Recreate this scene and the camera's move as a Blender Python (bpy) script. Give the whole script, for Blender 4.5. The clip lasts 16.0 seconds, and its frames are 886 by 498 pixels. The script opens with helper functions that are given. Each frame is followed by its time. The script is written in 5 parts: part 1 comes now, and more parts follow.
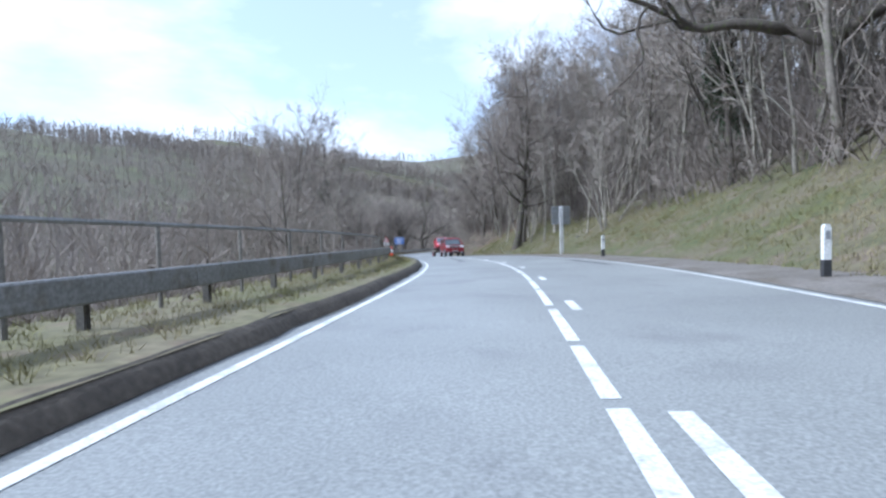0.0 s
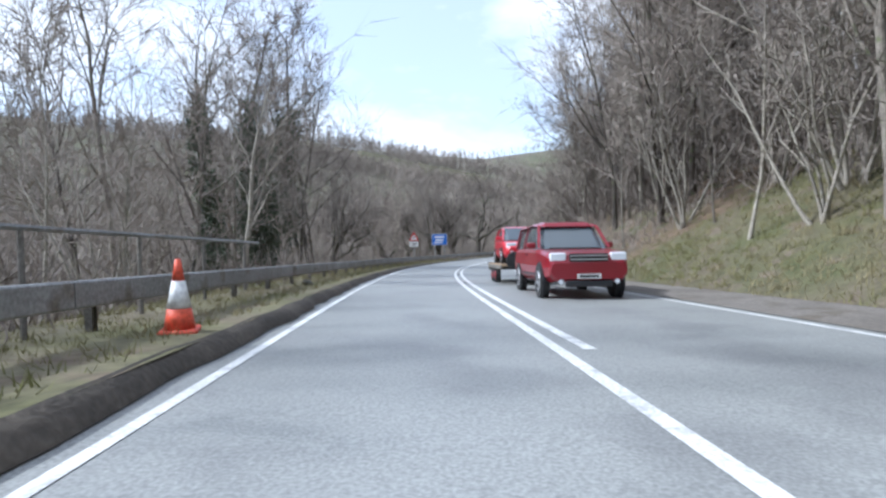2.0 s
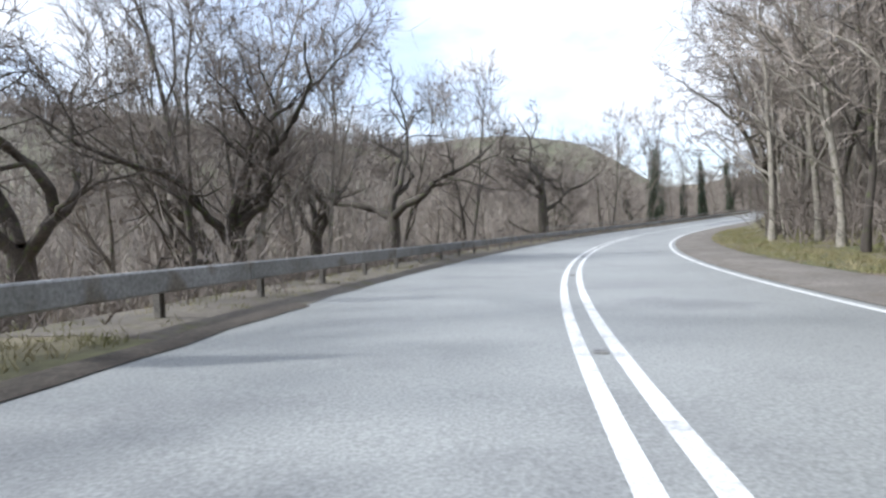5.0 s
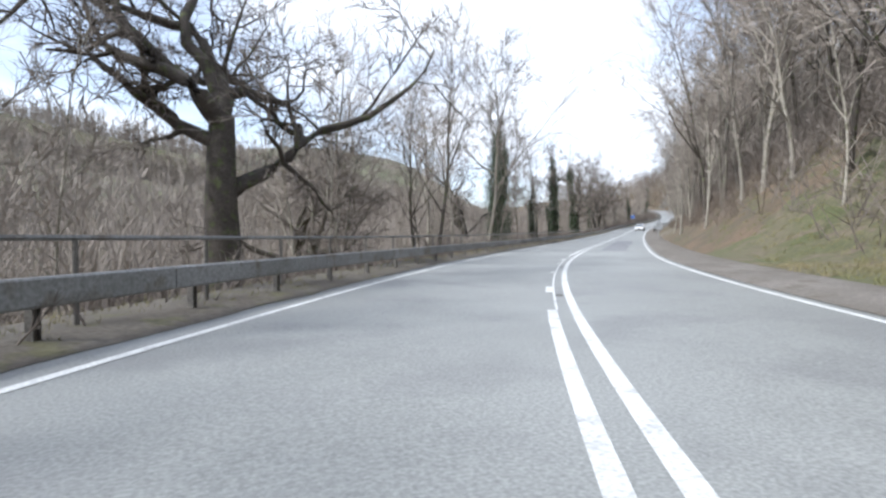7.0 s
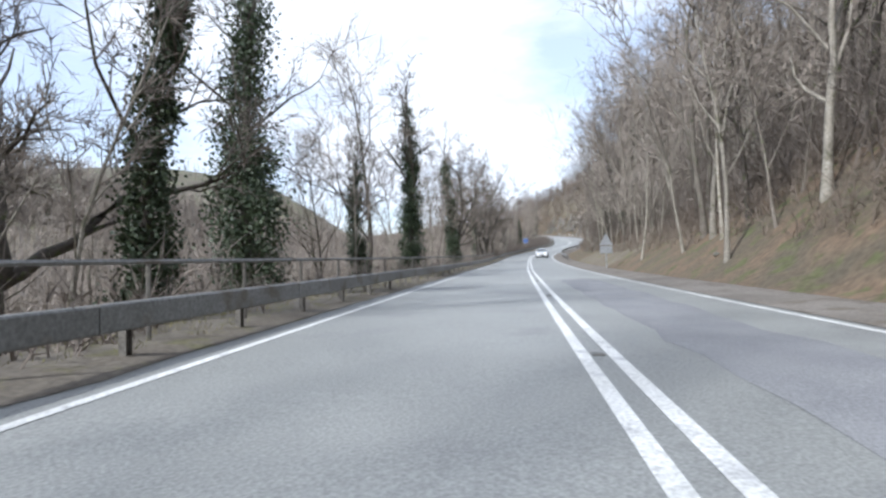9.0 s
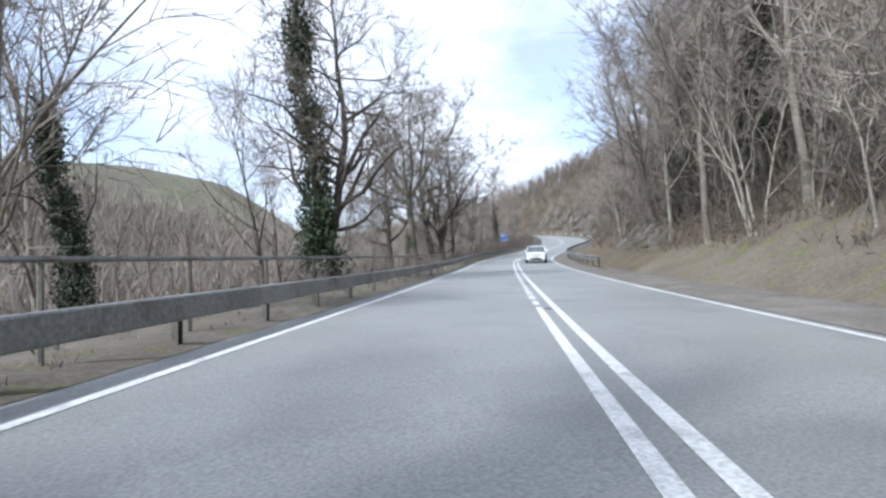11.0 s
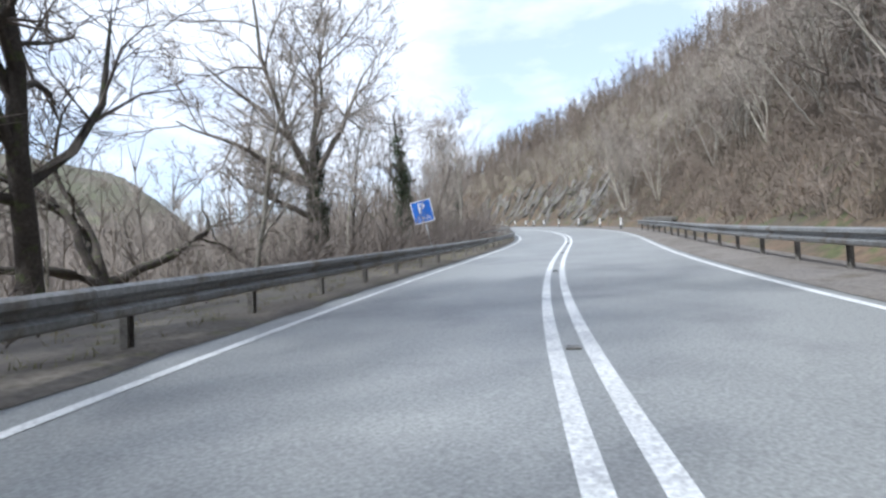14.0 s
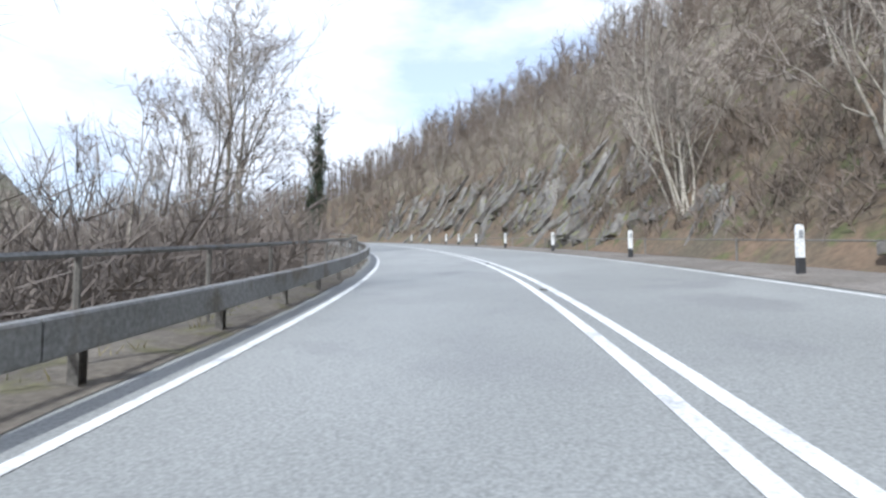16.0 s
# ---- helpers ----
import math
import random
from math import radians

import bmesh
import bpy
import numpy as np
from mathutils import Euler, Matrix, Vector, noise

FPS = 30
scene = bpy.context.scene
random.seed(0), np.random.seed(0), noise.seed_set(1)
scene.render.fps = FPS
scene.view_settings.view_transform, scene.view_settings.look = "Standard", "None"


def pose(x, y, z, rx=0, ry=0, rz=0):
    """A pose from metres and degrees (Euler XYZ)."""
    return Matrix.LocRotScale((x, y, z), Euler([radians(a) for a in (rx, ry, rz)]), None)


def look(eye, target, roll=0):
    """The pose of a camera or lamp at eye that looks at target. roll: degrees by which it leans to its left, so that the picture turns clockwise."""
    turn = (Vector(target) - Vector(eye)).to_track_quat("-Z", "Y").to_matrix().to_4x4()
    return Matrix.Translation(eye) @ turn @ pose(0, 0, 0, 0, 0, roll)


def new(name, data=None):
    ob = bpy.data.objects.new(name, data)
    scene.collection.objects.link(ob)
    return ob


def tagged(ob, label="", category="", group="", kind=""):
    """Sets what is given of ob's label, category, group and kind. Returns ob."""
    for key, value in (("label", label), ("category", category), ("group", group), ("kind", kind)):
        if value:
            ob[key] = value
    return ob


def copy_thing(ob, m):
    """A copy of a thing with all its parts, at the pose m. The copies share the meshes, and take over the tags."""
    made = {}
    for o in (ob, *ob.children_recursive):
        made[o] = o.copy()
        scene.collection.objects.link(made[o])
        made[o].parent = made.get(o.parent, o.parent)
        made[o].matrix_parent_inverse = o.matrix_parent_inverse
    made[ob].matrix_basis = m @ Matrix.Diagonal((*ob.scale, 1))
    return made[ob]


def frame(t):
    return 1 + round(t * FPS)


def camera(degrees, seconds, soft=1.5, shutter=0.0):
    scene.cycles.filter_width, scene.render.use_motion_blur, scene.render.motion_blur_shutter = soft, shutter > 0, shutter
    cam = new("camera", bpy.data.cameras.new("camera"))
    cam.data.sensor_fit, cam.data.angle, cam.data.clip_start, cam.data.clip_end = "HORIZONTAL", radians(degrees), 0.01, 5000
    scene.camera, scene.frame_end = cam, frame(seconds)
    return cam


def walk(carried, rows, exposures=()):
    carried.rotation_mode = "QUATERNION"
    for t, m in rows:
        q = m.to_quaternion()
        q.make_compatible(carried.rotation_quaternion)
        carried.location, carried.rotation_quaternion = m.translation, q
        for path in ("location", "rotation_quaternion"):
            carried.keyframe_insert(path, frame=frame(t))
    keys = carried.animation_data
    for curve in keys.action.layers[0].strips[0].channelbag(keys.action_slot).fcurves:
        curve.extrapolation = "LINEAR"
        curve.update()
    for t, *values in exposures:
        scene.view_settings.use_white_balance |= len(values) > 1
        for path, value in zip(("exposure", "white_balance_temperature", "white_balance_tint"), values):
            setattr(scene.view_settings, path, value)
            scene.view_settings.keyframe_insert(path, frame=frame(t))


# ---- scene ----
cam = camera(77.3, 16.0, soft=2.6)
PATH = [
    (0.00, 0.00, 0.00, 1.024, 87.81, 1.40, -1.33),
    (0.50, 0.76, 9.97, 0.827, 87.84, 2.35, -1.29),
    (1.00, 1.23, 19.96, 0.568, 87.66, 2.55, -0.26),
    (1.50, 1.07, 29.96, 0.245, 87.99, -0.30, 2.21),
    (2.00, 0.23, 39.92, -0.135, 88.05, 0.89, 5.01),
    (2.50, -0.93, 49.85, -0.562, 87.60, 1.54, 6.83),
    (3.00, -1.98, 59.80, -1.016, 87.35, 1.57, 7.85),
    (3.60, -2.74, 71.77, -1.563, 87.36, 1.77, 5.97),
    (4.25, -2.67, 84.77, -2.117, 87.38, 1.99, 2.45),
    (4.90, -1.32, 97.69, -2.590, 87.40, 2.21, -2.56),
    (5.50, 1.25, 109.41, -2.930, 87.42, 2.41, -7.45),
    (6.00, 4.28, 118.93, -3.135, 87.18, 0.28, -13.05),
    (6.50, 8.00, 128.21, -3.267, 88.02, 1.09, -17.17),
    (7.00, 12.37, 137.20, -3.332, 88.89, 0.59, -21.67),
    (7.50, 17.37, 145.86, -3.339, 89.96, 0.95, -25.23),
    (8.00, 22.95, 154.16, -3.299, 90.74, 1.38, -28.89),
    (8.50, 28.99, 162.13, -3.225, 91.25, 0.81, -31.63),
    (9.00, 35.36, 169.84, -3.125, 91.78, 1.30, -33.74),
    (9.80, 45.87, 181.90, -2.926, 91.91, 1.27, -35.32),
    (10.60, 56.50, 193.86, -2.682, 92.04, 1.25, -35.98),
    (11.50, 68.50, 207.27, -2.337, 92.19, 1.22, -36.81),
    (12.00, 75.22, 214.68, -2.098, 92.02, 0.63, -37.00),
    (12.50, 82.00, 222.03, -1.812, 92.24, 1.46, -37.34),
    (13.00, 88.88, 229.29, -1.468, 92.00, 2.20, -38.21),
    (13.50, 95.95, 236.35, -1.052, 92.05, 1.96, -39.19),
    (14.00, 103.33, 243.10, -0.558, 91.96, 1.97, -42.15),
    (14.50, 111.09, 249.41, 0.021, 92.31, 0.85, -45.59),
    (15.00, 119.15, 255.32, 0.681, 92.84, 1.54, -47.84),
    (15.50, 127.32, 261.10, 1.414, 93.14, -0.28, -48.45),
    (16.00, 135.34, 267.07, 2.209, 93.48, -0.09, -48.71),
]
walk(cam, [(t, pose(x, y, z, rx, ry, rz)) for t, x, y, z, rx, ry, rz in PATH], exposures=((0.0, 0.66, 5080, 9), (1.5, 0.72, 5350, 9), (2.5, 0.72, 5420, 9), (5.5, 0.78, 5750, 9), (9.0, 0.68, 5700, 9), (11.5, 0.66, 5550, 9), (16.0, 0.68, 5600, 9)))

# ---- sky and sun ----
world = bpy.data.worlds.new("sky")
scene.world = world
world.use_nodes = True
wn, wl = world.node_tree.nodes, world.node_tree.links
wn.clear()
w_out = wn.new("ShaderNodeOutputWorld")
w_sky = wn.new("ShaderNodeTexSky")
w_sky.sky_type, w_sky.sun_disc = "NISHITA", False
w_sky.sun_elevation, w_sky.sun_rotation = radians(42), radians(262)
w_sky.air_density, w_sky.dust_density = 1.0, 1.5
w_bg = wn.new("ShaderNodeBackground")
w_bg.inputs[1].default_value = 0.15
w_cloud = wn.new("ShaderNodeBackground")
w_cloud.inputs[0].default_value = (1.0, 1.0, 1.02, 1)
w_cloud.inputs[1].default_value = 0.8
w_co = wn.new("ShaderNodeTexCoord")
w_map = wn.new("ShaderNodeMapping")
w_map.inputs["Scale"].default_value = (1.6, 1.6, 4.2)
w_map.inputs["Location"].default_value = (0.35, 0.1, 0.2)
w_noise = wn.new("ShaderNodeTexNoise")
w_noise.inputs["Scale"].default_value, w_noise.inputs["Detail"].default_value, w_noise.inputs["Roughness"].default_value = 1.7, 6, 0.55
w_ramp = wn.new("ShaderNodeValToRGB")
w_ramp.color_ramp.elements[0].position, w_ramp.color_ramp.elements[1].position = 0.40, 0.58
w_ramp.color_ramp.elements[0].color = (0.45, 0.45, 0.45, 1)
w_mix = wn.new("ShaderNodeMixShader")
wl.new(w_co.outputs["Generated"], w_map.inputs["Vector"])
wl.new(w_map.outputs[0], w_noise.inputs["Vector"])
wl.new(w_noise.outputs[0], w_ramp.inputs[0])
wl.new(w_sky.outputs[0], w_bg.inputs[0])
wl.new(w_ramp.outputs[0], w_mix.inputs[0])
wl.new(w_bg.outputs[0], w_mix.inputs[1])
wl.new(w_cloud.outputs[0], w_mix.inputs[2])
wl.new(w_mix.outputs[0], w_out.inputs[0])

sun = new("sun", bpy.data.lights.new("sun", "SUN"))
sun.data.energy, sun.data.angle, sun.data.color = 3.0, radians(2.5), (1.0, 0.95, 0.87)
sun.matrix_world = look((-100, -15, 90), (0, 0, 0))

# ---- materials ----
def material(name, base, second=None, scale=8.0, fine=60.0, rough=0.8, metal=0.0, bump=0.3, third=None, per_object=0.0, where="Object"):
    """Two-scale mottled surface: broad patches between base and second, fine grain, bump, optional third colour in sparse stains."""
    m = bpy.data.materials.new(name)
    m.use_nodes = True
    n, l = m.node_tree.nodes, m.node_tree.links
    b = n["Principled BSDF"]
    b.inputs["Roughness"].default_value, b.inputs["Metallic"].default_value = rough, metal
    co = n.new("ShaderNodeTexCoord")
    second = second or tuple(c * 0.75 for c in base)
    big = n.new("ShaderNodeTexNoise")
    big.inputs["Scale"].default_value, big.inputs["Detail"].default_value = scale, 5
    small = n.new("ShaderNodeTexNoise")
    small.inputs["Scale"].default_value, small.inputs["Detail"].default_value = fine, 4
    for q in (big, small):
        l.new(co.outputs[where], q.inputs["Vector"])
    ramp = n.new("ShaderNodeValToRGB")
    ramp.color_ramp.elements[0].position, ramp.color_ramp.elements[1].position = 0.36, 0.64
    ramp.color_ramp.elements[0].color, ramp.color_ramp.elements[1].color = (*base, 1), (*second, 1)
    l.new(big.outputs[0], ramp.inputs[0])
    colour = ramp.outputs[0]
    if third:
        stain = n.new("ShaderNodeTexNoise")
        stain.inputs["Scale"].default_value, stain.inputs["Detail"].default_value = scale * 2.7, 6
        l.new(co.outputs[where], stain.inputs["Vector"])
        sr = n.new("ShaderNodeValToRGB")
        sr.color_ramp.elements[0].position, sr.color_ramp.elements[1].position = 0.54, 0.66
        l.new(stain.outputs[0], sr.inputs[0])
        mx = n.new("ShaderNodeMix")
        mx.data_type = "RGBA"
        l.new(sr.outputs[0], mx.inputs["Factor"])
        l.new(colour, mx.inputs["A"])
        mx.inputs["B"].default_value = (*third, 1)
        colour = mx.outputs["Result"]
    grain = n.new("ShaderNodeMapRange")
    grain.inputs["From Min"].default_value, grain.inputs["From Max"].default_value = 0.3, 0.7
    grain.inputs["To Min"].default_value, grain.inputs["To Max"].default_value = 0.72, 1.25
    l.new(small.outputs[0], grain.inputs["Value"])
    value = grain.outputs[0]
    if per_object:
        info = n.new("ShaderNodeObjectInfo")
        pr = n.new("ShaderNodeMapRange")
        pr.inputs["To Min"].default_value, pr.inputs["To Max"].default_value = 1 - per_object, 1 + per_object
        l.new(info.outputs["Random"], pr.inputs["Value"])
        mul = n.new("ShaderNodeMath")
        mul.operation = "MULTIPLY"
        l.new(value, mul.inputs[0])
        l.new(pr.outputs[0], mul.inputs[1])
        value = mul.outputs[0]
    hsv = n.new("ShaderNodeHueSaturation")
    l.new(value, hsv.inputs["Value"])
    l.new(colour, hsv.inputs["Color"])
    l.new(hsv.outputs[0], b.inputs["Base Color"])
    if bump:
        bp = n.new("ShaderNodeBump")
        bp.inputs["Strength"].default_value, bp.inputs["Distance"].default_value = bump, 0.02
        l.new(small.outputs[0], bp.inputs["Height"])
        l.new(bp.outputs[0], b.inputs["Normal"])
    return m


def plain(name, colour, rough=0.5, metal=0.0, coat=0.0, alpha=None):
    m = bpy.data.materials.new(name)
    m.use_nodes = True
    b = m.node_tree.nodes["Principled BSDF"]
    b.inputs["Base Color"].default_value = (*colour, 1)
    b.inputs["Roughness"].default_value, b.inputs["Metallic"].default_value = rough, metal
    b.inputs["Coat Weight"].default_value = coat
    return m


M_STAIN = material("stained_asphalt", (0.115, 0.116, 0.116), (0.165, 0.166, 0.164), scale=0.9, fine=40, rough=0.65, bump=0.25)
M_ASPHALT = material("asphalt", (0.238, 0.242, 0.231), (0.29, 0.294, 0.281), scale=0.22, fine=38, rough=0.56, bump=0.22, third=(0.224, 0.226, 0.22))
M_ASPHALT_PALE = material("asphalt_pale_patch", (0.26, 0.26, 0.265), (0.22, 0.22, 0.23), scale=0.8, fine=40, rough=0.75, bump=0.4)
M_PAINT = material("road_paint", (0.72, 0.72, 0.70), (0.62, 0.62, 0.60), scale=1.1, fine=30, rough=0.6, bump=0.3, third=(0.48, 0.48, 0.48))
M_GRASS = material("verge_grass", (0.13, 0.125, 0.055), (0.17, 0.145, 0.09), scale=0.55, fine=7, rough=0.95, bump=0.8, third=(0.15, 0.115, 0.075))
M_GREEN = material("bank_grass", (0.085, 0.092, 0.036), (0.125, 0.108, 0.066), scale=0.4, fine=5, rough=0.95, bump=1.0, third=(0.15, 0.118, 0.084))
M_LITTER = material("leaf_litter", (0.125, 0.1, 0.075), (0.165, 0.14, 0.105), scale=0.5, fine=9, rough=0.95, bump=0.9, third=(0.13, 0.13, 0.05))
M_EARTH = material("earth_bank", (0.15, 0.103, 0.066), (0.095, 0.078, 0.052), scale=0.45, fine=5, rough=0.95, bump=1.0, third=(0.085, 0.09, 0.035))
M_GRAVEL = material("gravel", (0.15, 0.132, 0.112), (0.205, 0.183, 0.16), scale=0.6, fine=16, rough=0.95, bump=0.9, third=(0.13, 0.11, 0.085))
M_HILL = material("far_hillside", (0.11, 0.092, 0.068), (0.10, 0.10, 0.055), scale=0.02, fine=0.35, rough=1.0, bump=0.0, third=(0.14, 0.14, 0.075))
M_DIRT = material("verge_dirt", (0.115, 0.098, 0.078), (0.16, 0.14, 0.112), scale=0.8, fine=12, rough=0.95, bump=0.9, third=(0.12, 0.11, 0.06))
M_SOIL = material("kerb_soil", (0.06, 0.05, 0.039), (0.1, 0.083, 0.064), scale=1.2, fine=14, rough=0.95, bump=1.0)
M_ROCK = material("rock", (0.19, 0.175, 0.155), (0.095, 0.09, 0.083), scale=1.4, fine=7, rough=0.9, bump=1.0, third=(0.13, 0.13, 0.06), per_object=0.2)
M_STEEL = material("galvanised_steel", (0.29, 0.29, 0.285), (0.21, 0.21, 0.2), scale=0.7, fine=22, rough=0.6, metal=0.35, bump=0.15, third=(0.17, 0.15, 0.125), per_object=0.14)
M_STEEL_DARK = material("weathered_post_steel", (0.15, 0.14, 0.125), (0.2, 0.185, 0.16), scale=3, fine=26, rough=0.75, metal=0.2, bump=0.2, per_object=0.2)
M_BARK = material("grey_bark", (0.17, 0.145, 0.12), (0.24, 0.215, 0.18), scale=1.3, fine=14, rough=0.95, bump=0.8, third=(0.12, 0.13, 0.07), per_object=0.28)
M_BARK_DARK = material("dark_oak_bark", (0.06, 0.05, 0.041), (0.095, 0.08, 0.066), scale=1.6, fine=15, rough=0.95, bump=1.0, third=(0.09, 0.1, 0.045), per_object=0.2)
M_BARK_PALE = material("pale_ash_bark", (0.34, 0.31, 0.26), (0.24, 0.215, 0.175), scale=1.4, fine=14, rough=0.9, bump=0.5, third=(0.16, 0.15, 0.1), per_object=0.25)
M_TWIG = material("twigs", (0.255, 0.22, 0.185), (0.33, 0.285, 0.245), scale=0.6, fine=10, rough=0.95, bump=0.0, per_object=0.28)
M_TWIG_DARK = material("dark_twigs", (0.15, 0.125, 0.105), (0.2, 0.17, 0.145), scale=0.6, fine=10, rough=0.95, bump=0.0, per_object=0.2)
M_SCRUB = material("scrub_stems", (0.25, 0.212, 0.18), (0.33, 0.288, 0.245), scale=0.12, fine=2.5, rough=0.95, bump=0.0, third=(0.19, 0.16, 0.13))
M_BRACKEN = material("bracken_stems", (0.14, 0.11, 0.086), (0.205, 0.168, 0.136), scale=0.1, fine=2.0, rough=0.95, bump=0.0, third=(0.14, 0.115, 0.088))
M_IVY = material("ivy_leaves", (0.032, 0.05, 0.024), (0.055, 0.075, 0.034), scale=1.8, fine=12, rough=0.55, bump=0.0, per_object=0.2)
M_BLADE = material("grass_blades", (0.17, 0.17, 0.06), (0.26, 0.22, 0.12), scale=0.5, fine=6, rough=0.9, bump=0.0)
M_WHITE = material("white_plastic", (0.78, 0.78, 0.76), (0.68, 0.68, 0.65), scale=3, fine=20, rough=0.5, bump=0.05)
M_BLACK = material("black_plastic", (0.03, 0.03, 0.032), (0.05, 0.05, 0.05), scale=3, fine=20, rough=0.6, bump=0.05)
M_SIGN_GREY = material("sign_back_grey", (0.34, 0.35, 0.36), (0.28, 0.29, 0.3), scale=2, fine=18, rough=0.55, metal=0.3, bump=0.05)
M_SIGN_BLUE = material("sign_blue", (0.02, 0.13, 0.52), (0.025, 0.15, 0.56), scale=2, fine=12, rough=0.4, bump=0.0)
M_SIGN_WHITE = material("sign_white", (0.8, 0.8, 0.8), (0.74, 0.74, 0.74), scale=2, fine=12, rough=0.4, bump=0.0)
M_RED = material("sign_red", (0.6, 0.03, 0.03), (0.52, 0.03, 0.03), scale=2, fine=12, rough=0.4, bump=0.0)
M_CONE = material("cone_orange", (0.75, 0.1, 0.04), (0.62, 0.09, 0.05), scale=4, fine=20, rough=0.55, bump=0.05)
M_CAR_RED = plain("car_red_paint", (0.55, 0.012, 0.03), 0.35, 0.0, 0.6)
M_CAR_DARKRED = plain("car_dark_red_paint", (0.24, 0.008, 0.018), 0.35, 0.1, 0.6)
M_CAR_WHITE = plain("car_white_paint", (0.82, 0.82, 0.83), 0.35, 0.0, 0.5)
# glass base lifted to grey-blue: some sky reflection is put into the colour
M_GLASS_CAR = plain("car_glass", (0.07, 0.085, 0.095), 0.05, 0.0, 0.3)
M_TYRE = material("tyre_rubber", (0.025, 0.025, 0.025), (0.04, 0.04, 0.04), scale=6, fine=40, rough=0.85, bump=0.2)
M_ALLOY = plain("alloy", (0.55, 0.55, 0.56), 0.3, 0.9)
M_TRIM = plain("black_trim", (0.02, 0.02, 0.022), 0.5)
M_LENS = plain("lamp_lens", (0.75, 0.77, 0.8), 0.12, 0.0, 0.5)
M_TIMBER = material("trailer_timber", (0.36, 0.27, 0.16), (0.28, 0.2, 0.12), scale=2, fine=25, rough=0.8, bump=0.3)
M_PLATE = material("plate_white", (0.75, 0.75, 0.72), (0.7, 0.7, 0.66), scale=4, fine=20, rough=0.5, bump=0.0)


# ---- building helpers ----
def mesh_object(name, verts, faces, mats, parent=None, label="", smooth=False, index=None):
    me = bpy.data.meshes.new(name)
    me.from_pydata([tuple(v) for v in verts], [], [tuple(f) for f in faces])
    for m in (mats if isinstance(mats, (list, tuple)) else [mats]):
        me.materials.append(m)
    if index is not None:
        me.polygons.foreach_set("material_index", index)
    if smooth:
        me.polygons.foreach_set("use_smooth", [True] * len(me.polygons))
    me.update()
    ob = new(name, me)
    if parent:
        ob.parent = parent
    return tagged(ob, label)


def part(name, bm, mat, parent, label="", smooth=False, at=None):
    me = bpy.data.meshes.new(name)
    bm.to_mesh(me)
    bm.free()
    me.materials.append(mat)
    if smooth:
        me.polygons.foreach_set("use_smooth", [True] * len(me.polygons))
    ob = new(name, me)
    ob.parent = parent
    if at is not None:
        ob.matrix_basis = at
    return tagged(ob, label)


def again(ob, m, parent):
    """Another part on the same mesh."""
    o = bpy.data.objects.new(ob.name.split(".")[0], ob.data)
    scene.collection.objects.link(o)
    o.parent, o.matrix_basis = parent, m
    return o


def thing(name, label, category, m=None, group="", kind=""):
    e = new(name)
    if m is not None:
        e.matrix_basis = m
    return tagged(e, label, category, group, kind)


def box(bm, x0, x1, y0, y1, z0, z1, bevel=0.0):
    r = bmesh.ops.create_cube(bm, size=1)
    vs = r["verts"]
    bmesh.ops.scale(bm, vec=(x1 - x0, y1 - y0, z1 - z0), verts=vs)
    bmesh.ops.translate(bm, vec=((x0 + x1) / 2, (y0 + y1) / 2, (z0 + z1) / 2), verts=vs)
    if bevel:
        es = list({e for v in vs for e in v.link_edges})
        bmesh.ops.bevel(bm, geom=es, offset=bevel, segments=1, affect="EDGES")


def a_box(*args, bevel=0.0):
    bm = bmesh.new()
    box(bm, *args, bevel=bevel)
    return bm


def a_tube(r0, r1, z0, z1, n=10, axis="Z"):
    bm = bmesh.new()
    bmesh.ops.create_cone(bm, cap_ends=True, segments=n, radius1=r0, radius2=r1, depth=z1 - z0)
    bmesh.ops.translate(bm, vec=(0, 0, (z0 + z1) / 2), verts=bm.verts)
    if axis == "X":
        bmesh.ops.rotate(bm, matrix=Matrix.Rotation(radians(90), 3, "Y"), verts=bm.verts)
    return bm


def a_plate(points, y0, y1):
    """A flat plate: outline in x and z, between y0 and y1."""
    bm = bmesh.new()
    a = [bm.verts.new((x, y0, z)) for x, z in points]
    b = [bm.verts.new((x, y1, z)) for x, z in points]
    bm.faces.new(a)
    bm.faces.new(b[::-1])
    for i in range(len(a)):
        j = (i + 1) % len(a)
        bm.faces.new((a[j], a[i], b[i], b[j]))
    bmesh.ops.recalc_face_normals(bm, faces=bm.faces)
    return bm


# ---- the line of the road ----
HEADING = [(-60, -4.3), (-10, -4.31), (0, -4.73), (10, -4.62), (20, -2.07), (30, 3.16), (40, 7.17), (50, 7.31), (60, 5.36), (70, 2.97), (80, -0.26), (90, -4.74), (100, -10.05), (110, -15.31), (120, -19.78), (130, -23.62), (140, -27.73), (150, -32.0), (160, -35.67), (170, -38.69), (180, -40.7), (190, -41.42), (200, -41.56), (210, -41.72), (220, -41.71), (230, -41.94), (240, -42.46), (250, -42.73), (260, -43.74), (270, -45.75), (280, -48.68), (290, -52.76), (300, -55.44), (310, -55.02), (320, -52.7), (330, -48.44), (340, -42.98), (350, -38.17), (360, -34.16), (370, -30.6), (380, -27.24), (390, -23.96), (400, -20.77), (410, -17.72), (420, -14.88), (430, -12.27), (440, -9.77), (480, -4)]
